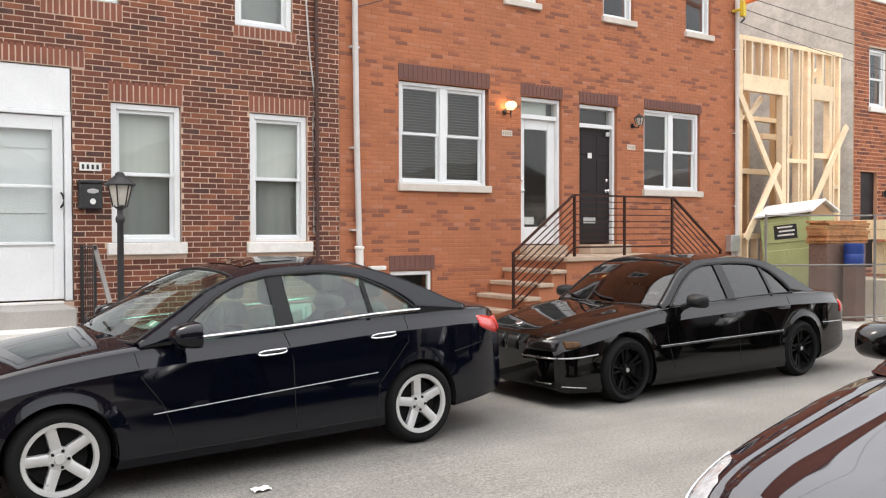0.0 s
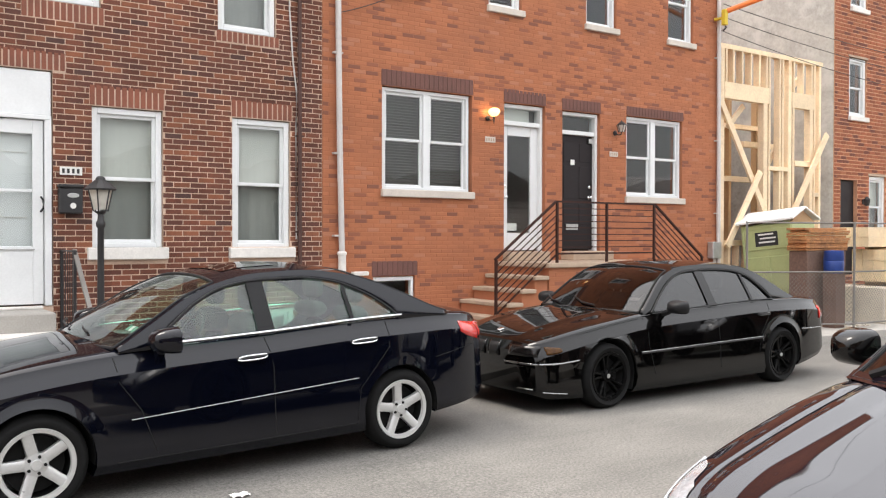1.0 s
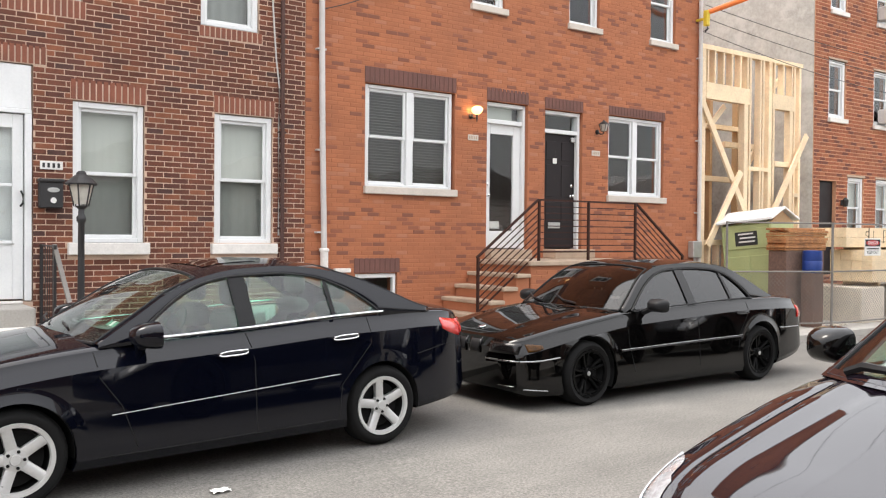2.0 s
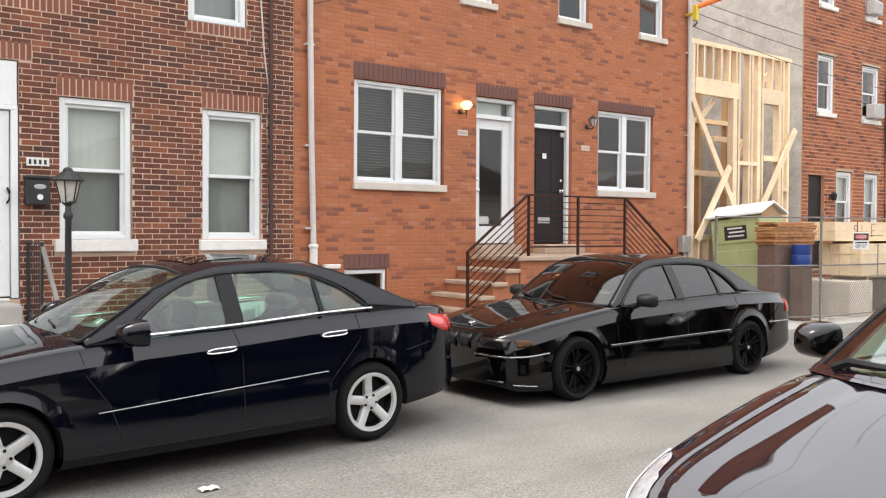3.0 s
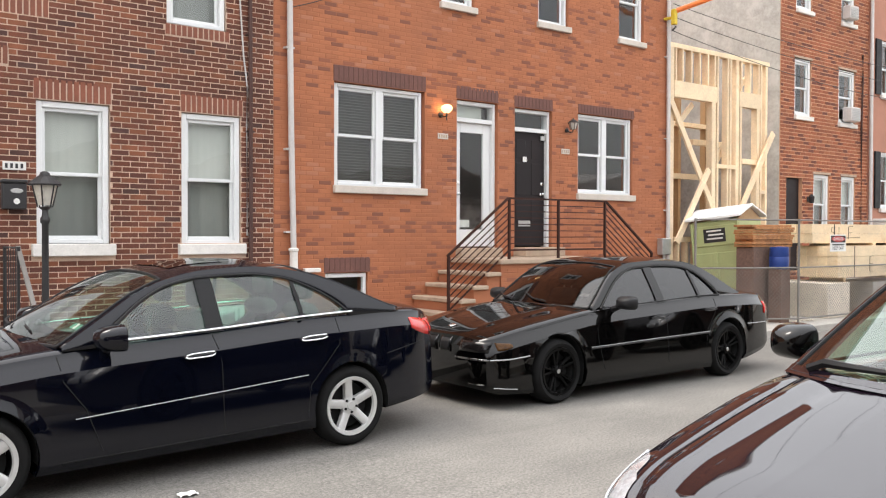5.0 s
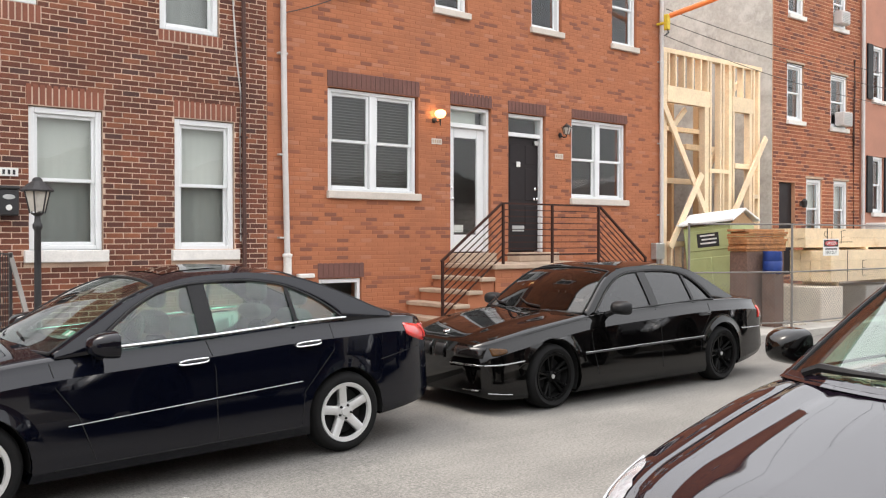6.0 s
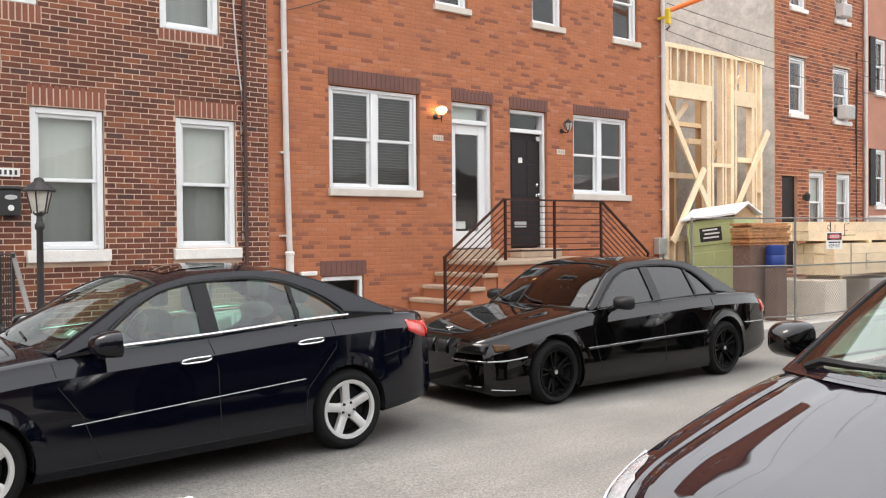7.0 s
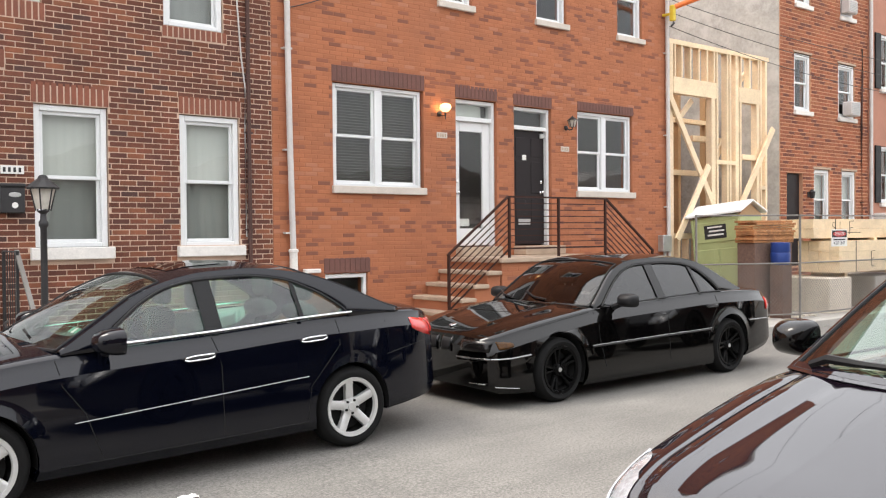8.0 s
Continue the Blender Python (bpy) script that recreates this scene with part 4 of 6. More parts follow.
part("lantern", lathe([(0.0, -0.1), (0.05, -0.09), (0.075, 0.05), (0.02, 0.11), (0.0, 0.12)], 8, at=(0, -0.1, 0)), IRON, fl)
tan = thing("row_house", "pinkish brick row house with dark shutters", "house")
tan_holes = [(22.98, 23.6, 5.3, 6.7), (22.98, 23.6, 2.4, 3.85), (25.0, 25.7, 5.3, 6.7), (25.0, 25.7, 2.4, 3.85)]
part("wall", wall_panel(22.405, 28.0, 0.1, 9.2, tan_holes, FACADE - 0.03, FACADE + 0.25), TAN_BRICK, tan)
part("roof", B((22.405, 28.0, FACADE - 0.2, FACADE + 10, 9.2, 9.4), bevel=0.02), OFFWHITE, tan)
room(tan, 22.41, 28.0, FACADE + 0.26, FACADE + 4, 0.1, 9.1, PLASTER_IN)
for a, b, c, d in tan_holes:
    w = sash_window(tan, a + 0.005, b - 0.005, c + 0.005, d - 0.005, FACADE - 0.03, (c - 0.1, c), 1, casing=0.07, dress="none", sill_over=0.03)
    for s0, s1 in ((a - 0.3, a - 0.02), (b + 0.02, b + 0.3)):
        part("shutter", B((s0, s1, FACADE - 0.075, FACADE - 0.032, c, d), bevel=0.008), BLACK_PLASTIC, w, "dark louvred shutter")
wall_pipe("downspout", [(22.42, FACADE - 0.08, 9), (22.43, FACADE - 0.08, 0.15)], 0.045, SPOUT, "grey downspout between the far houses", "downspout")
box = thing("roof_vent_box", "pale box unit beyond the lumber", "box", m=pose(21.6, 9.9, 0.112))
part("case", B((-0.35, 0.35, -0.3, 0.3, 0.0, 2.0), bevel=0.03), SPOUT, box)

# ---- far end of the street and the houses behind the camera ----
for x0, x1, y0, y1, h, m, lab in ((28.05, 60, FACADE, FACADE + 8, 8.5, FAR_MORTAR, "plain red brick row houses down the street"), (-40, -3.25, FACADE, FACADE + 8, 7.4, FAR_MORTAR, "plain red brick row houses up the street")):
    h_ = thing("row_house", lab, "house")
    part("wall", B((x0, x1, y0, y1, 0.1, h), bevel=0.02), m, h_)
for i, (x0, x1, h, m) in enumerate(((-20, -6, 3.4, DARK_BRICK), (-6, -0.5, 3.2, DARK_BRICK), (-0.5, 5, 3.4, DARK_BRICK), (5, 11, 3.1, DARK_BRICK), (11, 17, 3.3, STUCCO), (17, 24.5, 3.1, OFFWHITE), (24.5, 40, 3.3, STUCCO))):
    h_ = thing("row_house", "plain low row house across the street", "house")
    holes = [(x0 + 0.8 + 2.2 * k, x0 + 1.7 + 2.2 * k, z, z + 1.5) for k in range(int((x1 - x0 - 1) / 2.2)) for z in (1.3,)]
    part("wall", wall_panel(x0, x1 - 0.01, 0.1, h, holes, -3.9, -3.6), m, h_)
    # Near-black sheet behind the openings stands for the shade of unlit rooms
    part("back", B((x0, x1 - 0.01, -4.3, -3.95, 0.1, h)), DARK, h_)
    for a, b, c, d in holes:
        part("window_frame", B((a, a + 0.07, -3.7, -3.62, c, d), (b - 0.07, b, -3.7, -3.62, c, d), (a + 0.07, b - 0.07, -3.7, -3.62, d - 0.07, d), (a + 0.07, b - 0.07, -3.7, -3.62, c, c + 0.07), (a + 0.07, b - 0.07, -3.7, -3.62, (c + d) / 2 - 0.03, (c + d) / 2 + 0.03)), WHITE, h_)
    bm = bmesh.new()
    ridge = (x0 + x1) / 2
    f = [bm.verts.new(p) for p in ((x0, -3.5, h), (x1, -3.5, h), (ridge, -3.5, h + 1.3), (x0, -9, h), (x1, -9, h), (ridge, -9, h + 1.3))]
    for q in ((0, 1, 2), (3, 5, 4), (0, 2, 5, 3), (1, 4, 5, 2)):
        bm.faces.new([f[k] for k in q])
    part("roof", bm, WIRE if i == 5 else SPOUT, h_)
# ---- cars ----
def wheel(car, x, y, side, R, rim, style, rim_m, wide=0.22, spin=-12):
    """A wheel with tyre, rim and hub; side is -1 or 1, the way its face looks along y."""
    w = part("wheel", lathe([(rim * 0.9, wide - 0.01), (rim * 0.5, wide - 0.02), (0.0, wide - 0.03)], 36, "y"), rim_m, car, smooth=True)
    w.matrix_basis = pose(x, y, R, 0, 0, 0 if side < 0 else 180) @ pose(0, 0, 0, 0, spin, 0)
    k = R - rim
    part("tyre", lathe([(rim - 0.012, 0.012), (rim + 0.004, -0.004), (rim + k * 0.5, -0.016), (R - 0.03, -0.004), (R - 0.008, 0.022), (R, 0.05), (R, wide - 0.05), (R - 0.03, wide), (rim, wide)], 48, "y"), RUBBER, w, smooth=True, angle=60)
    part("lip", lathe([(rim - 0.034, 0.02), (rim - 0.028, -0.004), (rim - 0.002, -0.01), (rim + 0.004, 0.004)], 48, "y"), rim_m, w, smooth=True)
    # Near-black disc and barrel carry the shade behind the spokes in their colour
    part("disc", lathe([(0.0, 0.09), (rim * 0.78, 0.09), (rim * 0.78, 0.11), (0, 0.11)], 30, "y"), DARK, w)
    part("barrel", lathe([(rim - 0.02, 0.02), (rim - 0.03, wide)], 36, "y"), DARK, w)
    n = 5
    for i in range(n):
        for off in ((0,) if style == "five" else (-0.17, 0.17)):
            a = 2 * math.pi * i / n + math.pi / 2 + (off if style != "five" else 0)
            d, s = Vector((math.cos(a), 0, math.sin(a))), Vector((-math.sin(a), 0, math.cos(a)))
            w0, w1 = (0.04, 0.025) if style == "five" else (0.015, 0.017)
            r0, r1 = 0.03, rim - 0.012
            bm = bmesh.new()
            rows = []
            for t in (0, 0.3, 0.65, 1.0):
                r, hw_ = r0 + (r1 - r0) * t, w0 + (w1 - w0) * t + (0.012 * t * t if style == "five" else 0)
                yy = 0.012 + 0.02 * (1 - t) * (1 if style == "five" else 1.6) - 0.012 * t
                rows.append([d * r + s * (hw_ * q) + Vector((0, yy + dz, 0)) for q, dz in ((-1, 0.045), (-0.95, 0.008), (-0.55, 0), (0.55, 0), (0.95, 0.008), (1, 0.045))])
            part("spoke", grid(rows, bm), rim_m, w, smooth=True)
    part("hub", lathe([(0.0, 0.012), (0.032, 0.012), (0.038, 0.02), (0.075 if style == "five" else 0.06, 0.026), (0.08, 0.06)], 24, "y"), rim_m, w, smooth=True)
    for i in range(5):
        a = 2 * math.pi * (i + 0.5) / 5 + math.pi / 2
        # On silver wheels the nuts are near-black for the shade in the lug holes
        part("lug_nut", lathe([(0.0, 0.012), (0.010, 0.012), (0.013, 0.04)], 8, "y", (0.055 * math.cos(a), 0, 0.055 * math.sin(a))), DARK if style == "five" else rim_m, w)
    if style != "five":
        part("centre_cap", lathe([(0.0, 0.008), (0.022, 0.008), (0.024, 0.014)], 20, "y"), GALV, w, "small silver centre cap")
    return w


def cushion(x, y, z, rx, ry, rz, flat=0.6):
    """A softly squared pad centred on a point."""
    bm = bmesh.new()
    rows = []
    for i in range(11):
        a = math.pi * (i / 10 - 0.5)
        ca, sa = abs(math.cos(a)) ** flat, math.copysign(abs(math.sin(a)) ** flat, math.sin(a))
        rows.append([(x + rx * ca * math.copysign(abs(math.cos(b)) ** flat, math.cos(b)), y + ry * ca * math.copysign(abs(math.sin(b)) ** flat, math.sin(b)), z + rz * sa) for b in (2 * math.pi * k / 20 for k in range(21))])
    grid(rows, bm)
    bmesh.ops.remove_doubles(bm, verts=bm.verts[:], dist=1e-4)
    bmesh.ops.recalc_face_normals(bm, faces=bm.faces[:])
    return bm


def seat(car, x, y, z, m):
    s = part("seat", cushion(x + 0.06, y, z - 0.1, 0.09, 0.25, 0.26, 0.5), m, car, "cloth car seat with headrest", True)
    part("headrest", cushion(x + 0.085, y, z + 0.285, 0.055, 0.145, 0.105), m, s, smooth=True)
    for q in (-0.06, 0.06):
        part("stalk", tube([(x + 0.085, y + q, z + 0.1), (x + 0.085, y + q, z + 0.2)], 0.007, 6), GALV, s)


class Car:
    """A saloon or crossover built from smooth section curves. x runs rearwards from the front axle, near side is -y."""

    def __init__(c, name, label, m, paint, hw, zs, zc, zb, sil, dlo, belt, gw, tum, arches, mid=0.62, bulge=0.06, flat=3.0, shelf=0.105, ridge=(0.0, 0.5, 0.1), crown=None, lean=0.06, lip=0.012, flare=(0.0, 0.0), group="parked cars"):
        c.lean, c.lip, c.flare = lean, lip, flare
        c.shelf, c.ridge, c.crown = shelf, ridge, curve(*crown) if crown else None
        c.ob = thing(name, label, "car", group, m)
        c.paint, c.hw, c.zs, c.zc, c.zb, c.mid, c.bulge, c.flat = paint, curve(*hw), curve(*zs), curve(*zc), curve(*zb), mid, bulge, flat
        c.x0, c.x1 = hw[0][0], hw[-1][0]
        c.sil, c.dlo, c.belt, c.gwid, c.tum = curve(*sil), curve(*dlo), curve(*belt), curve(*gw), tum
        c.s0, c.s1, c.d0, c.d1 = sil[0][0], sil[-1][0], dlo[0][0], dlo[-1][0]
        c.body(arches)

    def side(c, x, z, out=0.0):
        """Half width of the lower body at x and z."""
        zs = c.zs(x)
        knee = zs - c.shelf
        if z > c.mid:
            y = c.hw(x) + 0.012 - c.lean * (min(z, knee) - c.mid)
        else:
            y = c.hw(x) + 0.012 - 0.9 * c.bulge * min(1.0, (c.mid - z) / max(0.05, c.mid - c.zb(x))) ** 2.2
        return y - 0.72 * max(0.0, z - knee) + out

    def up(c, x, z, out=0.0):
        """Half width of the cabin at x and z."""
        h = z - c.belt(x)
        return c.gwid(x) - c.tum * h - 0.12 * h * h + out

    def body(c, arches):
        n = 90
        rows = []
        for i in range(n + 1):
            t = i / n
            x = c.x0 + (c.x1 - c.x0) * (t - 0.045 * math.sin(2 * math.pi * t))
            zb, zs, zc = c.zb(x), c.zs(x), c.zc(x)
            half = [(0.0, zb), (c.hw(x) * 0.6, zb), (c.side(x, zb) * 0.97, zb)]
            zk = zs - c.shelf
            levels = [zb + (zk - zb) * k / 10 for k in range(1, 11)] + [zk + 0.3 * (zs - 0.03 - zk), zk + 0.7 * (zs - 0.03 - zk), zs - 0.03]
            half += [(c.side(x, z), z) for z in levels]
            ys = c.side(x, zs - 0.03)
            for k in range(1, 49 if c.crown else 0):
                half.append((ys * (1 - k / 48), zs - 0.03 + (zc - zs + 0.03) * c.crown(k / 48)))
            for k in range(1, 0 if c.crown else 25):
                a = k / 24
                v = 1 - a ** 1.6
                rise = (1 - v ** c.flat)
                crease = c.ridge[0] * math.exp(-((v - c.ridge[1]) / c.ridge[2]) ** 2) * max(0.0, min(1.0, (x - c.x0 - 0.1) * 4, (0.5 - x) * 4))
                half.append((ys * (v if k < 24 else 0), zs - 0.03 + min(0.03, 0.03 * (a * 6) ** 0.5) * 1 + (zc - zs) * rise + crease))
            rows.append([(x, -y, z) for y, z in half] + [(x, y, z) for y, z in half[-2:0:-1]])
        bm = bmesh.new()
        vs = [[bm.verts.new(p) for p in r] for r in rows]
        k = len(vs[0])
        for a, b in zip(vs, vs[1:]):
            for i in range(k):
                bm.faces.new((a[i], a[(i + 1) % k], b[(i + 1) % k], b[i]))
        bm.faces.new(vs[0][::-1])
        bm.faces.new(vs[-1])
        bmesh.ops.recalc_face_normals(bm, faces=bm.faces[:])
        ob = part("body", bm, c.paint, c.ob)
        for x, r, z in arches:
            for s in (-1, 1):
                cut = part("cutter", lathe([(0, -0.32), (r, -0.32), (r, 0.4), (0, 0.4)], 40, "y", (x, s * 0.95, z)), c.paint, c.ob)
                mod = ob.modifiers.new("cut", "BOOLEAN")
                mod.operation, mod.object, mod.solver = "DIFFERENCE", cut, "EXACT"
                bpy.context.view_layer.update()
                me = bpy.data.meshes.new_from_object(ob.evaluated_get(bpy.context.evaluated_depsgraph_get()))
                ob.modifiers.clear()
                ob.data = me
                bpy.data.objects.remove(cut)
                well = lathe([(0, -s * 0.31), (r - 0.004, -s * 0.31), (r - 0.004, -s * 0.06)], 40, "y", (x, s * 0.95, z))
                bmesh.ops.delete(well, geom=[v for v in well.verts if v.co.z < c.zb(x) + 0.02], context="VERTS")
                # Dark liner whose near-black also stands for the shade in the well
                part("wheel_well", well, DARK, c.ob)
            for s in (-1, 1):
                swell = c.flare[0 if x < 1 else 1]
                if swell:
                    rows = []
                    for k in range(25):
                        a = radians(14 + 152 * k / 24)
                        ends = math.sin(math.pi * k / 24) ** 0.6
                        rows.append([])
                        for q in range(7):
                            u = r + 0.002 + 0.095 * q / 6
                            px, pz = x + u * math.cos(a), z + u * math.sin(a)
                            pz = min(pz, c.zs(px) - c.shelf - 0.002)
                            rows[-1].append((px, s * (c.side(px, pz) + 0.0015 + swell * ends * (1 - q / 6) ** 1.6), pz))
                    part("arch_flare", grid(rows), c.paint, c.ob, smooth=True)
                rim = [(x + (r + 0.004) * math.cos(a), z + (r + 0.004) * math.sin(a)) for a in (radians(-8 + 196 * k / 28) for k in range(29))]
                rim = [(px, pz) for px, pz in rim if pz > c.zb(px) + 0.03]
                part("arch_lip", tube([(px, s * (c.side(px, pz) - 0.008), pz) for px, pz in rim], c.lip, 8), c.paint, c.ob, smooth=True)
        ob.data.name = "body"
        ob.data.shade_smooth()
        ob.data.set_sharp_from_angle(angle=radians(23))
        c.body_ob = ob

    def low(c, x):
        return min(c.dlo(x), c.sil(x) - 0.02) if c.d0 < x < c.d1 else c.belt(x) - 0.03

    def cabin(c, ws, rw, screen, pane, crown=0.05, bow=0.16, pillars=(), trim=BLACK_PLASTIC, belt_trim=None, frit=0.94):
        """Pillars, roof, screens and side glass. ws: end of the windscreen; rw: start of the rear screen."""
        xs = sorted({*np.linspace(c.s0, c.s1, 56).round(4).tolist(), round(c.d0 + 0.0005, 4), round(c.d1 - 0.0005, 4), round(c.d0 - 0.0005, 4), round(c.d1 + 0.0005, 4), ws, rw})
        bm = bmesh.new()
        for s in (-1, 1):
            rows = []
            for x in xs:
                lo, hi = c.low(x), max(c.sil(x), c.low(x) + 0.001)
                rows.append([(x, s * c.up(x, z), z) for z in (lo + (hi - lo) * q for q in (0, 0.35, 0.7, 1.0))])
            grid(rows, bm, s > 0)

        def across(x, v, drop=0.0):
            z = c.sil(x)
            f = max(0.0, (ws - x) / (ws - c.s0)) if x < ws else -max(0.0, (x - rw) / (c.s1 - rw))
            y = c.up(x, z)
            lift = crown * min(1.0, (z - c.belt(x)) / 0.25 + 0.15)
            return (x - bow * f * (1 - v * v), y * v, z + lift * (1 - abs(v) ** 2.6) - drop)

        vs = [-1, -0.97, -frit, -0.8, -0.6, -0.4, -0.2, 0, 0.2, 0.4, 0.6, 0.8, frit, 0.97, 1]
        top = [x for x in xs if ws <= x <= rw]
        grid([[across(x, v) for v in vs] for x in top], bm)
        for rng in ([x for x in xs if x <= ws], [x for x in xs if x >= rw]):
            for sel in (vs[:3], vs[-3:]):
                grid([[across(x, v) for v in sel] for x in rng], bm)
        bmesh.ops.remove_doubles(bm, verts=bm.verts[:], dist=0.0006)
        bmesh.ops.recalc_face_normals(bm, faces=bm.faces[:])
        ob = part("cabin_shell", bm, c.paint, c.ob, smooth=True, angle=35)
        so = ob.modifiers.new("thick", "SOLIDIFY")
        so.thickness, so.offset = 0.02, -1
        mid = vs[2:-2]
        for name, rng in (("windscreen", [x for x in xs if x <= ws]), ("rear_screen", [x for x in xs if x >= rw])):
            part(name, grid([[across(x, v, 0.004) for v in mid] for x in rng]), screen, c.ob, smooth=True).visible_shadow = False
            edge = rng[0] if name == "windscreen" else rng[-1]
            rim_x = rng[-1] if name == "windscreen" else rng[0]
            part("screen_seal", tube([across(rim_x, v, -0.002) for v in mid], 0.009, 6), trim, c.ob)
            part("screen_seal", tube([across(edge, v, 0.002) for v in mid], 0.012, 6), trim, c.ob)
            for v in (vs[2], vs[-3]):
                part("screen_seal", tube([across(x, v, 0.0) for x in rng], 0.009, 6), trim, c.ob)
        c.across = across
        dx = [x for x in xs if c.d0 <= x <= c.d1]
        cuts = [c.d0, *[(a + b) / 2 for a, b, *_ in pillars], c.d1]
        for s in (-1, 1):
            for a, b in zip(cuts, cuts[1:]):
                q = [a] + [x for x in dx if a < x < b] + [b]
                rows = []
                for x in q:
                    lo, hi = c.belt(x) - 0.02, max(c.dlo(x), c.belt(x) - 0.019)
                    rows.append([(x, s * c.up(x, z, -0.012), z) for z in (lo + (hi - lo) * k / 4 for k in range(5))])
                part("side_window", grid(rows), pane, c.ob, smooth=True).visible_shadow = False
            for a, b, lean, m_ in pillars:
                rows = []
                for k in range(6):
                    rows.append([])
                    for x in (a, b):
                        lo, hi = c.belt(x) - 0.02, c.dlo(min(max(x, c.d0), c.d1)) + 0.01
                        z = lo + (hi - lo) * k / 5
                        rows[-1].append((x + lean * (z - lo), s * c.up(x, z, 0.001), z))
                part("window_pillar", grid(rows), m_, c.ob)
            part("window_seal", tube([(x, s * c.up(x, max(c.dlo(x), c.belt(x) - 0.01), 0.002), max(c.dlo(x), c.belt(x) - 0.01)) for x in dx], 0.011, 6), trim, c.ob)
            bt = belt_trim or trim
            part("belt_trim", tube([(x, s * c.up(x, c.belt(x), 0.006), c.belt(x)) for x in np.linspace(c.d0 + 0.02, c.d1 + 0.03, 20)], 0.009, 6), bt, c.ob)

    def line(c, name, pts, r, m, out=0.0, label="", both=True):
        """A strip along the body side through (x, z) points."""
        for s in ((-1, 1) if both else (-1,)):
            dense = []
            for (x, z), (x2, z2) in zip(pts, pts[1:]):
                k = max(2, int(math.hypot(x2 - x, z2 - z) / 0.12))
                dense += [(x + (x2 - x) * i / k, z + (z2 - z) * i / k) for i in range(k)]
            dense.append(pts[-1])
            part(name, tube([(x, s * c.side(x, z, out), z) for x, z in dense], r, 6), m, c.ob, label)

    def handle(c, x, z, m):
        """A pull handle: a rounded bar with a bright rim, over a near-black dish for the cup's shade."""
        for s in (-1, 1):
            y = c.side(x, z) + 0.004
            cup = part("handle_cup", lathe([(0.0, 0.004), (0.05, 0.004), (0.06, -0.002)], 20, "y"), SEAM, c.ob)
            cup.matrix_basis = Matrix.Translation((x, s * (y - 0.004), z - 0.022)) @ Matrix.Diagonal((0.8, 1, 0.6, 1))
            ring = [(x + 0.112 * math.copysign(abs(math.cos(t)) ** 0.45, math.cos(t)), s * (y + 0.03 - 0.02 * abs(math.cos(t)) ** 6), z + 0.0165 * math.sin(t) + 0.06 * 0.112 * math.cos(t)) for t in (2 * math.pi * q / 28 for q in range(29))]
            part("handle", tube(ring, 0.0062, 6, cap=False), m, c.ob, smooth=True)
            part("handle_bar", tube([(x - 0.1, s * (y + 0.008), z - 0.006), (x - 0.08, s * (y + 0.024), z - 0.004), (x + 0.08, s * (y + 0.024), z + 0.004), (x + 0.1, s * (y + 0.008), z + 0.006)], [0.01, 0.0125, 0.0125, 0.01], 8), c.paint, c.ob, smooth=True)

    def mirror(c, x, z, y, m, size=(0.13, 0.22, 0.15)):
        for s in (-1, 1):
            d, w, h = size
            bm = bmesh.new()
            rows = []
            for k in range(9):
                a = k / 8
                rr = math.sqrt(max(0.0, 1 - (1 - a) ** 2.4))
                rows.append([(x - d * (1 - a), s * (y + w / 2 + (w / 2) * rr * math.copysign(abs(math.cos(t)) ** 0.55, math.cos(t)) - 0.03 * a * 0), z + h / 2 * rr * math.copysign(abs(math.sin(t)) ** 0.6, math.sin(t))) for t in (2 * math.pi * q / 20 for q in range(21))])
            grid(rows, bm)
            bmesh.ops.remove_doubles(bm, verts=bm.verts[:], dist=1e-4)
            bmesh.ops.recalc_face_normals(bm, faces=bm.faces[:])
            mi = part("mirror", bm, m, c.ob, smooth=True, angle=50)
            part("mirror_glass", grid([[(x - 0.008, s * (y + w * 0.08), z - h * 0.38), (x - 0.008, s * (y + w * 0.92), z - h * 0.34)], [(x - 0.008, s * (y + w * 0.08), z + h * 0.38), (x - 0.008, s * (y + w * 0.92), z + h * 0.34)]]), CHROME, mi)
            part("mirror_foot", tube([(x - 0.04, s * (y - 0.07), z - h * 0.55), (x - 0.05, s * (y + 0.04), z - h * 0.3)], [0.035, 0.028], 8), BLACK_PLASTIC, mi)

    def patch(c, name, xa, xb, za, zb, m, out=0.006, both=True, label="", n=8):
        """A lamp or panel lying on the body side; za and zb are functions of 0..1."""
        for s in ((-1, 1) if both else (-1,)):
            rows = []
            for i in range(n + 1):
                t = i / n
                x = xa + (xb - xa) * t
                rows.append([(x, s * c.side(x, min(z, c.zs(x) - 0.03), out), z) for z in (za(t) + (zb(t) - za(t)) * k / 4 for k in range(5))])
            bm = grid(rows)
            ob = part(name, bm, m, c.ob, label, True)
            so = ob.modifiers.new("thick", "SOLIDIFY")
            so.thickness, so.offset = 0.012, 0

    def front_panel(c, name, y0, y1, z0, z1, m, out=0.012, both=True, rear=False, label=""):
        """A piece lying on the nose or tail: across from y0 to y1."""
        for s in ((1, -1) if both else (1,)):
            rows = []
            for i in range(9):
                y = y0 + (y1 - y0) * i / 8
                row = []
                for k in range(4):
                    z = z0 + (z1 - z0) * k / 3
                    lo, hi = (c.x0, c.x0 + 0.9) if not rear else (c.x1 - 0.9, c.x1)
                    for _ in range(22):
                        mid = (lo + hi) / 2
                        wide = c.side(mid, min(z, c.zs(mid) - 0.03)) >= abs(y) and c.zs(mid) >= z - 0.01
                        if rear:
                            lo, hi = (mid, hi) if wide else (lo, mid)
                        else:
                            lo, hi = (lo, mid) if wide else (mid, hi)
                    row.append((lo + (out if rear else -out), s * y, z))
                rows.append(row)
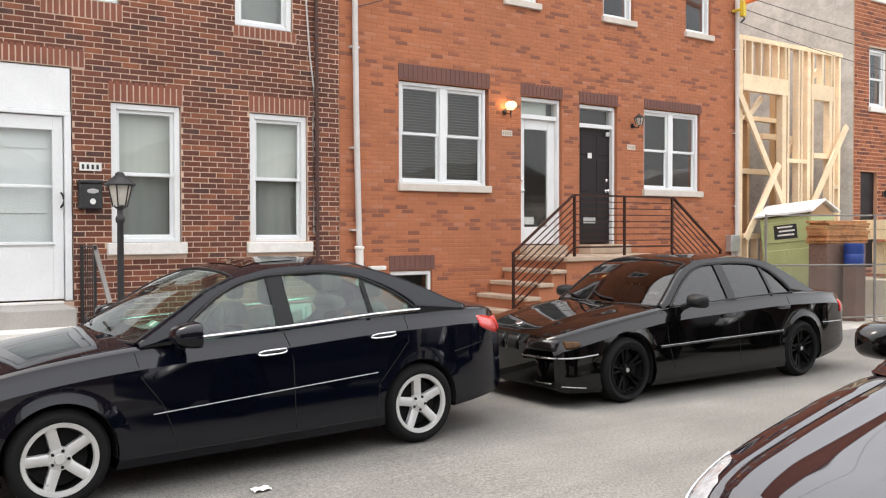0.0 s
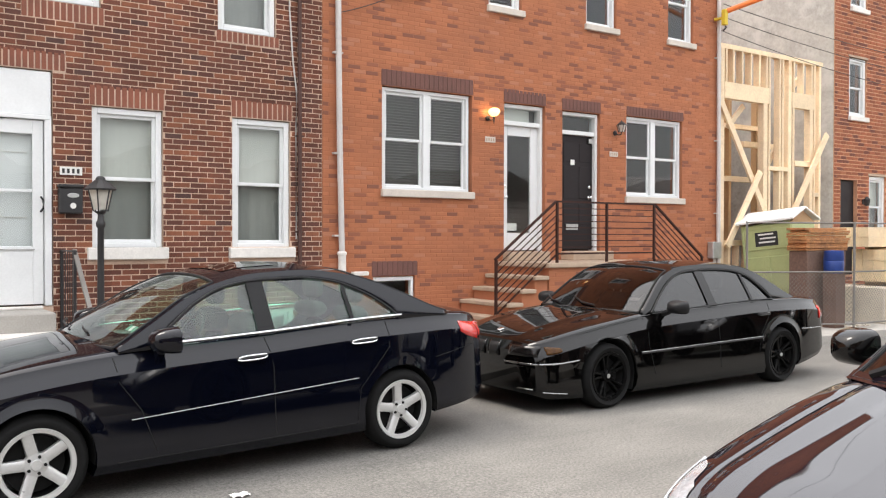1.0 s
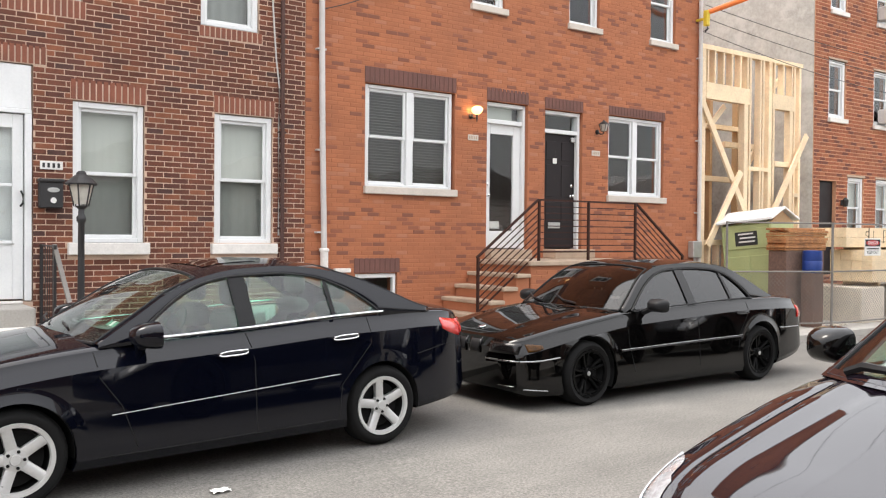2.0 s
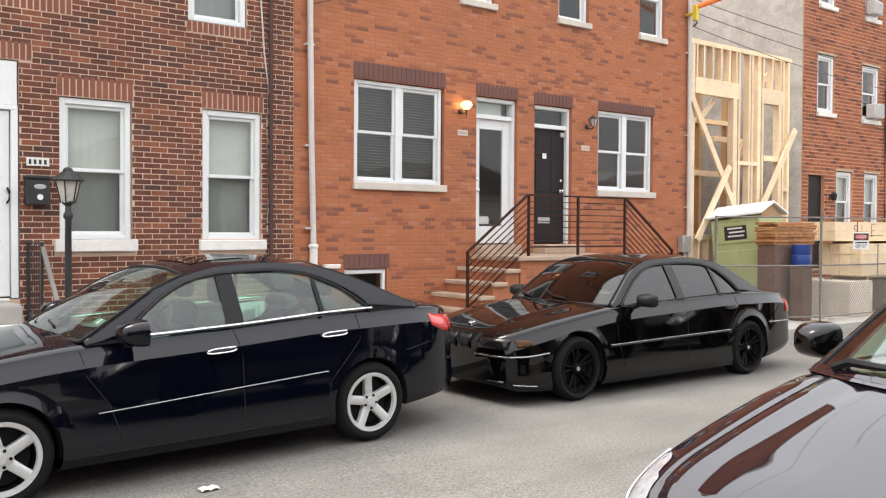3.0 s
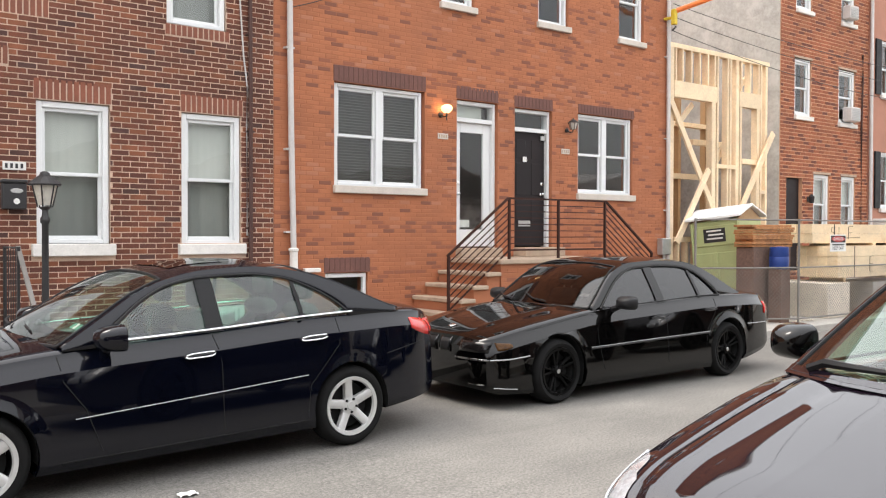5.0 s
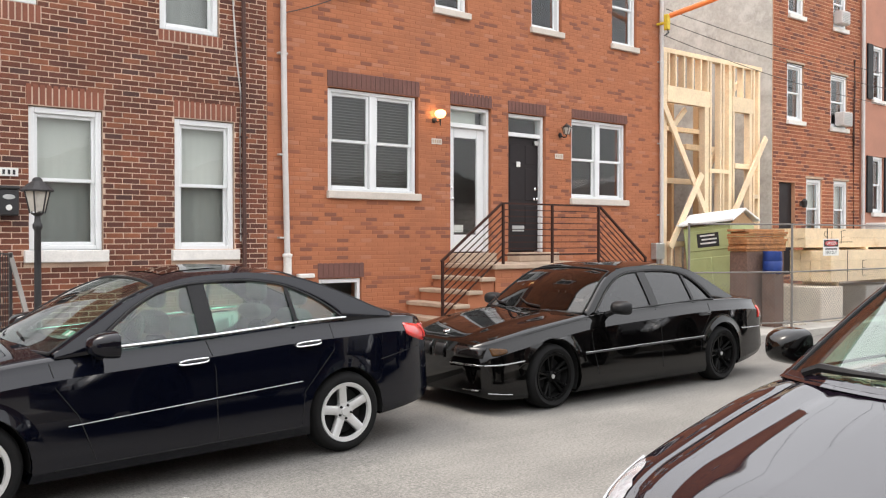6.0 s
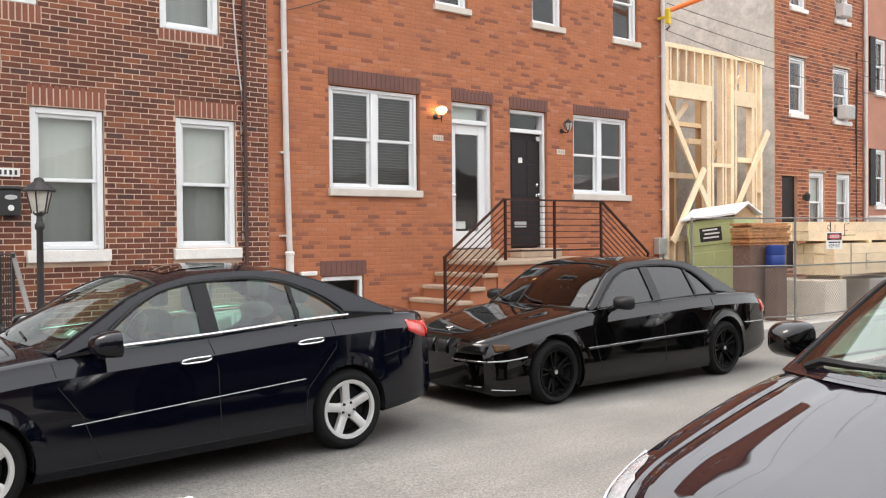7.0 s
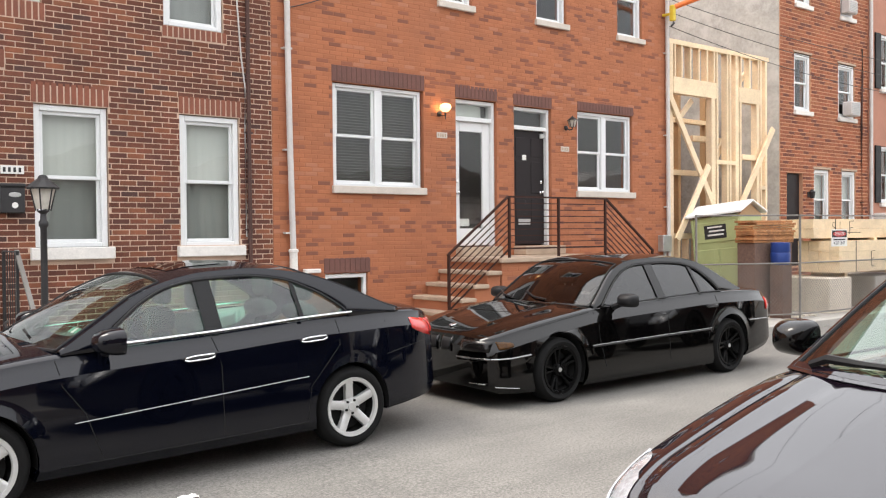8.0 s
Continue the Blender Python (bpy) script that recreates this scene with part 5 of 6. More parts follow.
            ob = part(name, grid(rows), m, c.ob, label, True)
            so = ob.modifiers.new("thick", "SOLIDIFY")
            so.thickness, so.offset = 0.012, 0


def interior(c, dash_x, z, seats, m, wheel_y=-0.36):
    part("dashboard", B((dash_x, dash_x + 0.45, -0.66, 0.66, z - 0.14, z + 0.02), bevel=0.04), DASH, c.ob, smooth=True)
    sw = lathe([(0.165, -0.012), (0.18, -0.012), (0.185, 0), (0.18, 0.012), (0.165, 0.012), (0.16, 0), (0.165, -0.012)], 28, "z")
    part("steering_wheel", sw, DASH, c.ob, smooth=True).matrix_basis = pose(dash_x + 0.55, wheel_y, z + 0.04, 0, -62, 0)
    for x in seats:
        for y in (-0.36, 0.36):
            seat(c.ob, x, y, z + 0.0, m)


# dark navy saloon
A = Car("sedan_car", "near-black navy four-door saloon with silver alloy wheels", pose(1.225, 6.84, road_z(1.225), 0, -1.2, 0.3), NAVY,
        hw=[(-0.95, 0.42), (-0.93, 0.55), (-0.87, 0.68), (-0.75, 0.79), (-0.55, 0.865), (-0.2, 0.90), (0.4, 0.915), (1.5, 0.918), (2.6, 0.915), (2.95, 0.895), (3.25, 0.85), (3.5, 0.785), (3.68, 0.70), (3.8, 0.58), (3.86, 0.42)],
        zs=[(-0.95, 0.55), (-0.9, 0.64), (-0.8, 0.74), (-0.5, 0.86), (0.0, 0.945), (0.5, 0.99), (1.5, 1.03), (2.6, 1.075), (3.1, 1.075), (3.55, 1.05), (3.78, 0.98), (3.88, 0.86)],
        zc=[(-0.95, 0.56), (-0.9, 0.68), (-0.75, 0.80), (-0.4, 0.93), (0.1, 1.02), (0.55, 1.06), (1.5, 1.05), (2.6, 1.09), (3.1, 1.125), (3.6, 1.085), (3.8, 1.03), (3.88, 0.90)],
        zb=[(-0.95, 0.30), (-0.8, 0.22), (-0.4, 0.2), (0.5, 0.2), (2.3, 0.2), (3.0, 0.25), (3.6, 0.3), (3.88, 0.36)],
        sil=[(0.5, 1.02), (0.8, 1.20), (1.05, 1.345), (1.3, 1.435), (1.6, 1.485), (1.95, 1.495), (2.3, 1.455), (2.6, 1.37), (2.9, 1.25), (3.15, 1.14), (3.3, 1.085)],
        dlo=[(0.72, 1.02), (0.9, 1.165), (1.1, 1.305), (1.3, 1.39), (1.55, 1.43), (1.9, 1.437), (2.2, 1.40), (2.45, 1.305), (2.65, 1.185), (2.74, 1.11), (2.76, 1.09)],
        belt=[(0.4, 1.015), (0.8, 1.03), (1.6, 1.055), (2.6, 1.095), (3.3, 1.09)], gw=[(0.4, 0.80), (1.2, 0.84), (2.3, 0.84), (3.3, 0.75)], tum=0.42,
        arches=[(-0.045, 0.365, 0.33), (2.73, 0.365, 0.33)], mid=0.30, bulge=0.012, lean=0.05, shelf=0.135, flare=(0.026, 0.008), lip=0.008)
A.cabin(1.25, 2.42, SCREEN_GLASS, AUTO_GLASS, pillars=[(1.51, 1.645, -0.06, BLACK_PLASTIC), (2.30, 2.335, -0.1, BLACK_PLASTIC)], belt_trim=CHROME)
for x in (-0.045, 2.73):
    for s in (-1, 1):
        wheel(A.ob, x, s * 0.895, s, 0.328, 0.24, "five", ALLOY, spin=-15 if x < 1 else -7)
interior(A, 0.62, 1.0, (1.56, 2.5), SEAT)
A.line("door_gap", [(0.46, 0.96), (0.48, 0.8), (0.62, 0.6), (0.72, 0.3)], 0.004, SEAM)
A.line("door_gap", [(1.56, 1.02), (1.6, 0.8), (1.6, 0.3)], 0.004, SEAM)
A.line("door_gap", [(2.63, 1.05), (2.62, 0.85), (2.5, 0.72), (2.34, 0.55), (2.3, 0.3)], 0.004, SEAM)
A.line("side_moulding", [(0.55, 0.545), (1.5, 0.592), (2.32, 0.632)], 0.0035, GALV, 0.003, "thin bright side moulding")
A.line("sill_gap", [(0.45, 0.27), (2.3, 0.28)], 0.004, SEAM)
A.handle(1.43, 0.885, CHROME)
A.handle(2.38, 0.925, CHROME)
A.mirror(0.83, 1.075, 0.88, NAVY, (0.19, 0.27, 0.18))
A.patch("tail_lamp", 3.42, 3.70, lambda t: 0.875 - 0.07 * t + 0.03 * (1 - t) ** 3, lambda t: 0.99 - 0.04 * t, RED_LENS, 0.002, label="red tail lamp")
A.front_panel("tail_lamp", 0.5, 0.68, 0.84, 0.96, RED_LENS, rear=True)
A.line("bumper_gap", [(3.1, 0.72), (3.4, 0.76), (3.75, 0.80)], 0.004, SEAM)
A.line("fuel_flap_gap", [(3.12, 1.0), (3.13, 0.86)], 0.002, SEAM)
A.patch("headlamp", -0.84, -0.5, lambda t: 0.62 + 0.1 * t, lambda t: 0.70 + 0.10 * t, CLEAR_LENS)
A.front_panel("grille", 0.0, 0.34, 0.52, 0.62, BLACK_PLASTIC)
for y in (-0.25, 0.35):
    part("wiper", tube([(0.44, y, 1.085), (0.47, y + 0.25, 1.10), (0.55, y + 0.5, 1.10)], 0.01, 6), BLACK_PLASTIC, A.ob)
for i in range(3):
    part("windscreen_sticker", B((0, 0.055, 0, 0.05, -0.001, 0.001)), (STICKER, PLATE, STICKER)[i], A.ob).matrix_basis = Matrix.Translation((0.66, -0.60 + 0.065 * i, 1.105)) @ pose(0, 0, 0, 0, -33, 0)
part("sunroof", grid([[A.across(x, v, -0.005) for v in (-0.62, -0.3, 0, 0.3, 0.62)] for x in (1.4, 1.55, 1.7, 1.85)]), TINT_GLASS, A.ob, "dark glass sunroof")

CHROME_DULL = shader("darkened_chrome", (0.28, 0.28, 0.28), 0.25, 1.0, vary=0.05, scale=8, fine=60, bump=0)
# gloss black saloon
Bm = Car("sedan_car", "lowered gloss black four-door saloon with black wheels", pose(6.59, 7.09, 0), BLACK_PAINT,
         hw=[(-0.86, 0.52), (-0.84, 0.66), (-0.78, 0.76), (-0.66, 0.835), (-0.4, 0.885), (0.0, 0.915), (0.8, 0.925), (2.0, 0.925), (2.9, 0.92), (3.4, 0.89), (3.8, 0.83), (4.0, 0.76), (4.08, 0.66), (4.11, 0.5)],
         zs=[(-0.86, 0.60), (-0.82, 0.67), (-0.7, 0.715), (-0.3, 0.80), (0.2, 0.875), (0.6, 0.92), (1.6, 0.965), (2.7, 1.0), (3.4, 0.99), (3.9, 0.955), (4.06, 0.90), (4.11, 0.80)],
         zc=[(-0.86, 0.61), (-0.82, 0.70), (-0.7, 0.76), (-0.3, 0.86), (0.2, 0.93), (0.6, 0.965), (1.6, 0.98), (2.7, 1.02), (3.4, 1.03), (3.9, 0.99), (4.06, 0.93), (4.11, 0.81)],
         zb=[(-0.86, 0.2), (-0.7, 0.15), (0.0, 0.14), (2.9, 0.15), (3.6, 0.22), (4.11, 0.33)],
         sil=[(0.6, 0.94), (0.8, 1.10), (0.98, 1.24), (1.18, 1.35), (1.45, 1.41), (1.9, 1.425), (2.3, 1.405), (2.6, 1.345), (2.85, 1.25), (3.12, 1.12), (3.32, 1.03), (3.42, 0.995)],
         dlo=[(0.72, 0.93), (0.9, 1.08), (1.08, 1.21), (1.28, 1.305), (1.5, 1.35), (1.9, 1.362), (2.25, 1.345), (2.48, 1.285), (2.66, 1.17), (2.8, 1.05), (2.85, 1.0)],
         belt=[(0.3, 0.92), (0.8, 0.935), (1.6, 0.965), (2.7, 1.0), (3.42, 1.0)], gw=[(0.3, 0.80), (1.2, 0.82), (2.5, 0.82), (3.42, 0.74)], tum=0.42,
         arches=[(0, 0.385, 0.335), (2.93, 0.385, 0.335)], mid=0.28, bulge=0.012, lean=0.06, lip=0.009, flare=(0.024, 0.024), shelf=0.14, ridge=(0.014, 0.52, 0.07))
Bm.cabin(1.2, 2.5, TINT_SCREEN, TINT_GLASS, crown=0.045, bow=0.16, pillars=[(1.66, 1.8, -0.12, BLACK_PAINT), (2.44, 2.48, -0.2, BLACK_PAINT)])
for x in (0, 2.93):
    for s in (-1, 1):
        wheel(Bm.ob, x, s * 0.905, s, 0.33, 0.245, "twin", BLACK_ALLOY, 0.24)
interior(Bm, 0.6, 0.92, (1.35, 2.2), DASH)
Bm.line("door_gap", [(0.56, 0.88), (0.58, 0.6), (0.66, 0.3)], 0.004, SEAM)
Bm.line("door_gap", [(1.72, 0.93), (1.74, 0.6), (1.74, 0.28)], 0.004, SEAM)
Bm.line("door_gap", [(2.72, 0.95), (2.66, 0.8), (2.5, 0.6), (2.46, 0.4)], 0.004, SEAM)
Bm.line("side_moulding", [(0.45, 0.53), (1.5, 0.55), (2.52, 0.565)], 0.012, BLACK_PAINT, 0.004)
Bm.line("bright_strip", [(0.45, 0.545), (1.5, 0.565), (2.52, 0.58)], 0.003, GALV, 0.016)
Bm.line("front_bumper_strip", [(-0.8, 0.49), (-0.6, 0.50), (-0.4, 0.52)], 0.009, CHROME_DULL, 0.006)
Bm.line("rear_bumper_strip", [(3.35, 0.62), (3.7, 0.61), (4.05, 0.60)], 0.008, CHROME_DULL, 0.006)
Bm.line("lip_strip", [(-0.78, 0.22), (-0.55, 0.2)], 0.006, CHROME_DULL, 0.004)
Bm.line("shoulder_gap", [(-0.35, 0.76), (0.1, 0.83), (0.5, 0.88)], 0.003, SEAM)
Bm.handle(1.56, 0.80, BLACK_PAINT)
Bm.handle(2.55, 0.845, BLACK_PAINT)
Bm.mirror(0.93, 0.995, 0.90, BLACK_PLASTIC, (0.14, 0.25, 0.145))
Bm.patch("turn_lamp", -0.735, -0.585, lambda t: 0.585 + 0.03 * t * t, lambda t: 0.655 - 0.012 * t * t, AMBER_LENS, label="amber corner lamp")
Bm.front_panel("headlamp", 0.36, 0.72, 0.56, 0.665, SMOKE_LENS, label="smoked headlamp")
Bm.front_panel("grille_frame", 0.03, 0.2, 0.53, 0.68, BLACK_PAINT, 0.008)
Bm.front_panel("grille", 0.045, 0.185, 0.545, 0.665, BLACK_PLASTIC, 0.011)
Bm.front_panel("nose_strip", 0.3, 0.74, 0.482, 0.498, CHROME_DULL, 0.014)
Bm.front_panel("lower_strip", 0.5, 0.7, 0.24, 0.25, CHROME_DULL, 0.014)
Bm.patch("tail_lamp", 3.85, 4.06, lambda t: 0.72, lambda t: 0.87 - 0.02 * t, RED_LENS, label="dark red tail lamp")
for y in (-0.2, 0.35):
    part("wiper", tube([Bm.across(0.62, y / 0.75, -0.02), Bm.across(0.64, (y + 0.2) / 0.75, -0.02), Bm.across(0.7, (y + 0.4) / 0.75, -0.015)], 0.01, 6), BLACK_PLASTIC, Bm.ob)
vent = part("hood_emblem", lathe([(0.0, 0.006), (0.035, 0.006), (0.04, 0.0)], 20), CHROME, Bm.ob)
vent.matrix_basis = pose(-0.68, 0, 0.775, 0, -14, 0)
for i, w in enumerate((0.06, 0.045)):
    part("windscreen_sticker", B((0, 0.05, 0, w, -0.001, 0.001)), PLATE, Bm.ob).matrix_basis = Matrix.Translation((0.74, -0.60 + 0.07 * i, 1.045)) @ pose(0, 0, 0, 0, -36, 0)

# dark plum crossover beside the camera
C = Car("crossover_car", "dark plum crossover parked slightly askew by the near kerb", pose(3.68, 1.50, 0, 0, 0, -8), PLUM,
        hw=[(-1.02, 0.42), (-0.99, 0.58), (-0.93, 0.69), (-0.8, 0.775), (-0.6, 0.825), (-0.3, 0.85), (0.1, 0.865), (0.8, 0.88), (2.2, 0.885), (3.0, 0.87), (3.4, 0.78), (3.55, 0.6)],
        zs=[(-1.02, 0.48), (-0.97, 0.54), (-0.85, 0.655), (-0.7, 0.73), (-0.5, 0.805), (-0.2, 0.905), (0.1, 0.993), (0.4, 1.05), (0.7, 1.055), (1.6, 1.10), (2.8, 1.15), (3.4, 1.14), (3.55, 1.0)],
        zc=[(-1.02, 0.5), (-0.97, 0.60), (-0.85, 0.73), (-0.7, 0.80), (-0.5, 0.862), (0.1, 1.045), (0.26, 1.085), (0.4, 1.085), (0.7, 1.06), (1.6, 1.12), (2.8, 1.16), (3.4, 1.16), (3.55, 1.01)],
        zb=[(-1.02, 0.28), (-0.6, 0.22), (0.5, 0.22), (2.6, 0.22), (3.55, 0.38)],
        sil=[(0.36, 1.06), (0.66, 1.28), (0.95, 1.485), (1.22, 1.63), (1.6, 1.71), (2.3, 1.73), (2.9, 1.64), (3.25, 1.40), (3.5, 1.16)],
        dlo=[(0.62, 1.08), (0.85, 1.29), (1.1, 1.46), (1.45, 1.59), (2.0, 1.64), (2.5, 1.62), (2.85, 1.51), (3.1, 1.27), (3.2, 1.15)],
        belt=[(0.4, 1.07), (1.2, 1.09), (2.8, 1.14), (3.5, 1.14)], gw=[(0.4, 0.77), (1.2, 0.80), (2.4, 0.80), (3.5, 0.73)], tum=0.36,
        arches=[(0, 0.38, 0.34), (2.6, 0.38, 0.34)], mid=0.55, crown=[(0, 0), (0.04, 0.24), (0.11, 0.45), (0.20, 0.615), (0.23, 0.618), (0.265, 0.607), (0.29, 0.66), (0.335, 0.762), (0.365, 0.775), (0.49, 0.755), (0.54, 0.775), (0.63, 0.862), (0.69, 0.895), (0.86, 0.965), (1, 1)])
C.cabin(1.3, 3.0, SCREEN_GLASS, AUTO_GLASS, crown=0.05, bow=0.2, pillars=[(1.75, 1.87, -0.08, BLACK_PLASTIC)])
for x in (0, 2.6):
    for s in (-1, 1):
        wheel(C.ob, x, s * 0.855, s, 0.34, 0.24, "five", BLACK_ALLOY)
interior(C, 0.68, 1.02, (1.5, 2.4), SEAT)
C.line("door_gap", [(0.62, 1.0), (0.64, 0.8), (0.7, 0.35)], 0.004, SEAM)
C.line("door_gap", [(1.8, 1.02), (1.82, 0.35)], 0.004, SEAM)
C.mirror(0.76, 1.155, 0.89, BLACK_PAINT, (0.18, 0.24, 0.2))
C.handle(1.6, 0.93, PLUM)
C.patch("headlamp", -0.93, -0.55, lambda t: 0.50 + 0.16 * t, lambda t: 0.575 + 0.185 * t, CLEAR_LENS, label="clear headlamp")
for s in (-1, 1):
    def lens_point(x, a):
        return (x, s * C.side(x, C.zs(x) - 0.03) * (1 - a), C.zs(x) - 0.03 + (C.zc(x) - C.zs(x) + 0.03) * C.crown(a) + 0.005)
    part("headlamp_top", grid([[lens_point(x, a * (0.35 + 0.65 * (0.93 + x + 0.35) / 0.35 if x < -0.8 else 1) * (1 - max(0.0, (x + 0.72) / 0.14) ** 2)) for a in np.linspace(0, 0.17, 8)] for x in np.linspace(-0.95, -0.585, 12)]), CLEAR_LENS, C.ob, "clear headlamp wrapping over the wing", True)
C.front_panel("headlamp_inner", 0.50, 0.66, 0.50, 0.57, CLEAR_LENS)
C.front_panel("grille", 0.0, 0.4, 0.46, 0.55, BLACK_PLASTIC)
for s in (-1, 1):
    part("hood_gap", tube([(x, s * C.side(x, C.zs(x) - 0.03) * 0.737, C.zs(x) - 0.03 + (C.zc(x) - C.zs(x) + 0.03) * C.crown(0.263)) for x in np.linspace(-0.7, 0.5, 16)], 0.003, 6), SEAM, C.ob)
for y in (0.62, 0.0):
    part("wiper", tube([C.across(0.375, y / 0.8, -0.02), C.across(0.4, (y - 0.1) / 0.8, -0.035), C.across(0.405, (y - 0.3) / 0.8, -0.03), C.across(0.42, (y - 0.62) / 0.8, -0.02)], [0.02, 0.024, 0.018, 0.011], 6), BLACK_PLASTIC, C.ob, smooth=True)
    part("wiper_blade", tube([C.across(0.42, (y - 0.02) / 0.8, -0.012), C.across(0.43, (y - 0.62) / 0.8, -0.012)], 0.008, 6), BLACK_PLASTIC, C.ob)
part("cowl", grid([[(lambda q: (q[0] - dx, q[1], q[2] - dz))(C.across(0.36, v)) for v in np.linspace(-0.98, 0.98, 15)] for dx, dz in ((0.03, 0.004), (0.0, -0.01), (-0.03, -0.03))]), PLUM, C.ob)
# parked cars further along the near kerb, seen in the reflections
for src, m, lab in ((C, pose(9.4, 1.05, 0, 0, 0, -1), "dark crossover parked along the near kerb"), (C, pose(14.6, 1.1, 0, 0, 0, 1), "dark crossover parked along the near kerb"),
                    (C, pose(19.8, 1.05, 0), "dark crossover parked along the near kerb"), (C, pose(-6.4, 1.15, -0.14), "dark crossover parked along the near kerb")):
    ob = copy_thing(src.ob, m)
    tagged(ob, lab, "car", "parked cars")

# ---- lot enclosure: fence, portable toilet, lumber, block ----
FA, FB, FC, FD = Vector((13.24, 9.38, 0.112)), Vector((15.06, 8.48, 0.112)), Vector((18.6, 8.35, 0.112)), Vector((21.0, 8.33, 0.112))
fence = thing("chain_link_fence", "galvanised chain-link fence panels round the building lot", "fence")
for p in (FA, FB, FC, FD):
    part("post", tube([p, p + Vector((0, 0, 1.9))], 0.022, 10), WIRE, fence)
for a, b in ((FA, FB), (FB, FC), (FC, FD)):
    for z in (1.88, 1.02, 0.1):
        part("rail", tube([a + Vector((0, 0, z)), b + Vector((0, 0, z))], 0.014, 8), WIRE, fence)
    L = (b - a).length
    d = (b - a).normalized()
    verts, faces = [], []
    step, r = 0.075, 0.0022
    k0 = -int(0.95 / step) - 1
    for k in range(k0, int(L / step) + 1):
        for s in (1, -1):
            s0, s1 = k * step, k * step + 0.95
            if s < 0:
                s0, s1 = s1, s0
            z0, z1 = 0.08, 1.03
            lo, hi = min(s0, s1), max(s0, s1)
            ta, tb = max(0.0, (0 - lo) / (hi - lo)), min(1.0, (L - lo) / (hi - lo))
            if tb <= ta:
                continue
            if s > 0:
                pa, pb = (lo + ta * 0.95, z0 + ta * 0.95), (lo + tb * 0.95, z0 + tb * 0.95)
            else:
                pa, pb = (lo + ta * 0.95, z1 - ta * 0.95), (lo + tb * 0.95, z1 - tb * 0.95)
            n = len(verts)
            for q in (pa, pb):
                c = a + d * q[0] + Vector((0, 0, q[1]))
                verts += [c + Vector((0, -r, -r)), c + Vector((0, r, -r)), c + Vector((0, 0, r * 1.4))]
            faces += [(n, n + 1, n + 4, n + 3), (n + 1, n + 2, n + 5, n + 4), (n + 2, n, n + 3, n + 5)]
    me = bpy.data.meshes.new("wire_mesh")
    me.from_pydata([tuple(v) for v in verts], [], faces)
    me.materials.append(WIRE)
    o = new("wire_mesh", me)
    o.parent = fence
    tagged(o, "diamond wire mesh", kind="stuff")

def portable_toilet(m):
    p = thing("portable_toilet", "leaning olive green portable toilet with a white roof", "portable toilet", m=m)
    w, d, h = 0.53, 0.53, 1.98
    part("base", B((-w, w, -d, d, 0, 0.12), bevel=0.02), BLACK_PLASTIC, p)
    part("cabin", B((-w + 0.02, w - 0.02, -d + 0.02, d - 0.02, 0.12, h), bevel=0.03), PORTA, p)
    for z0, z1 in ((0.25, 1.35), (1.48, 1.88)):
        part("moulded_panel", B((-w + 0.09, w - 0.09, -d, -d + 0.03, z0, z1), bevel=0.012), PORTA, p)
    part("centre_rib", B((-0.05, 0.05, -d - 0.02, -d + 0.02, 0.25, 1.35), bevel=0.01), PORTA, p)
    part("side_panel", B((w - 0.03, w, -d + 0.1, d - 0.1, 0.3, 1.85), bevel=0.012), PORTA, p)
    for x in (-w + 0.03, w - 0.07):
        part("corner_rib", B((x, x + 0.04, -d + 0.005, -d + 0.03, 0.13, h - 0.02), bevel=0.008), PORTA, p)
    e = 0.07
    for sy in (-1, 1):
        bm = bmesh.new()
        eave, ridge = (sy * (d + e), h + 0.02), (0.0, h + 0.24)
        v = [bm.verts.new((x, y, z + k)) for k in (0.0, 0.045) for y, z in (eave, ridge) for x in (-w - e, w + e)]
        for f in ((0, 1, 3, 2), (4, 6, 7, 5), (0, 4, 5, 1), (2, 3, 7, 6), (0, 2, 6, 4), (1, 5, 7, 3)):
            bm.faces.new([v[i] for i in f])
        bmesh.ops.recalc_face_normals(bm, faces=bm.faces[:])
        bmesh.ops.bevel(bm, geom=bm.edges[:], offset=0.008, segments=2, affect="EDGES")
        part("roof_slope", bm, PORTA_ROOF, p, "white plastic roof slope")
    for sx in (-1, 1):
        bm = bmesh.new()
        tri = [bm.verts.new((sx * x, y, z)) for x in (w - 0.05, w - 0.01) for y, z in ((-d + 0.02, h - 0.02), (d - 0.02, h - 0.02), (0.0, h + 0.22))]
        for f in ((0, 1, 2), (5, 4, 3), (0, 3, 4, 1), (1, 4, 5, 2), (2, 5, 3, 0)):
            bm.faces.new([tri[i] for i in f])
        bmesh.ops.recalc_face_normals(bm, faces=bm.faces[:])
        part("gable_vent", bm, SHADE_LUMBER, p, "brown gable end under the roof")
    lab = part("label_plate", B((-0.22, 0.24, -d - 0.006, -d, 1.55, 1.82), bevel=0.004), INK, p, "black label with pale unreadable lines")
    for i, (a, b) in enumerate(((-0.15, 0.16), (-0.12, 0.2), (-0.15, 0.18))):
        part("line", B((a, b, -d - 0.009, -d - 0.0065, 1.76 - 0.075 * i, 1.79 - 0.075 * i)), PLATE, lab)
    return p

portable_toilet(Matrix.Translation((15.54, 10.12, 0.03)) @ pose(0, 0, 0, 0, -6.0, -82))

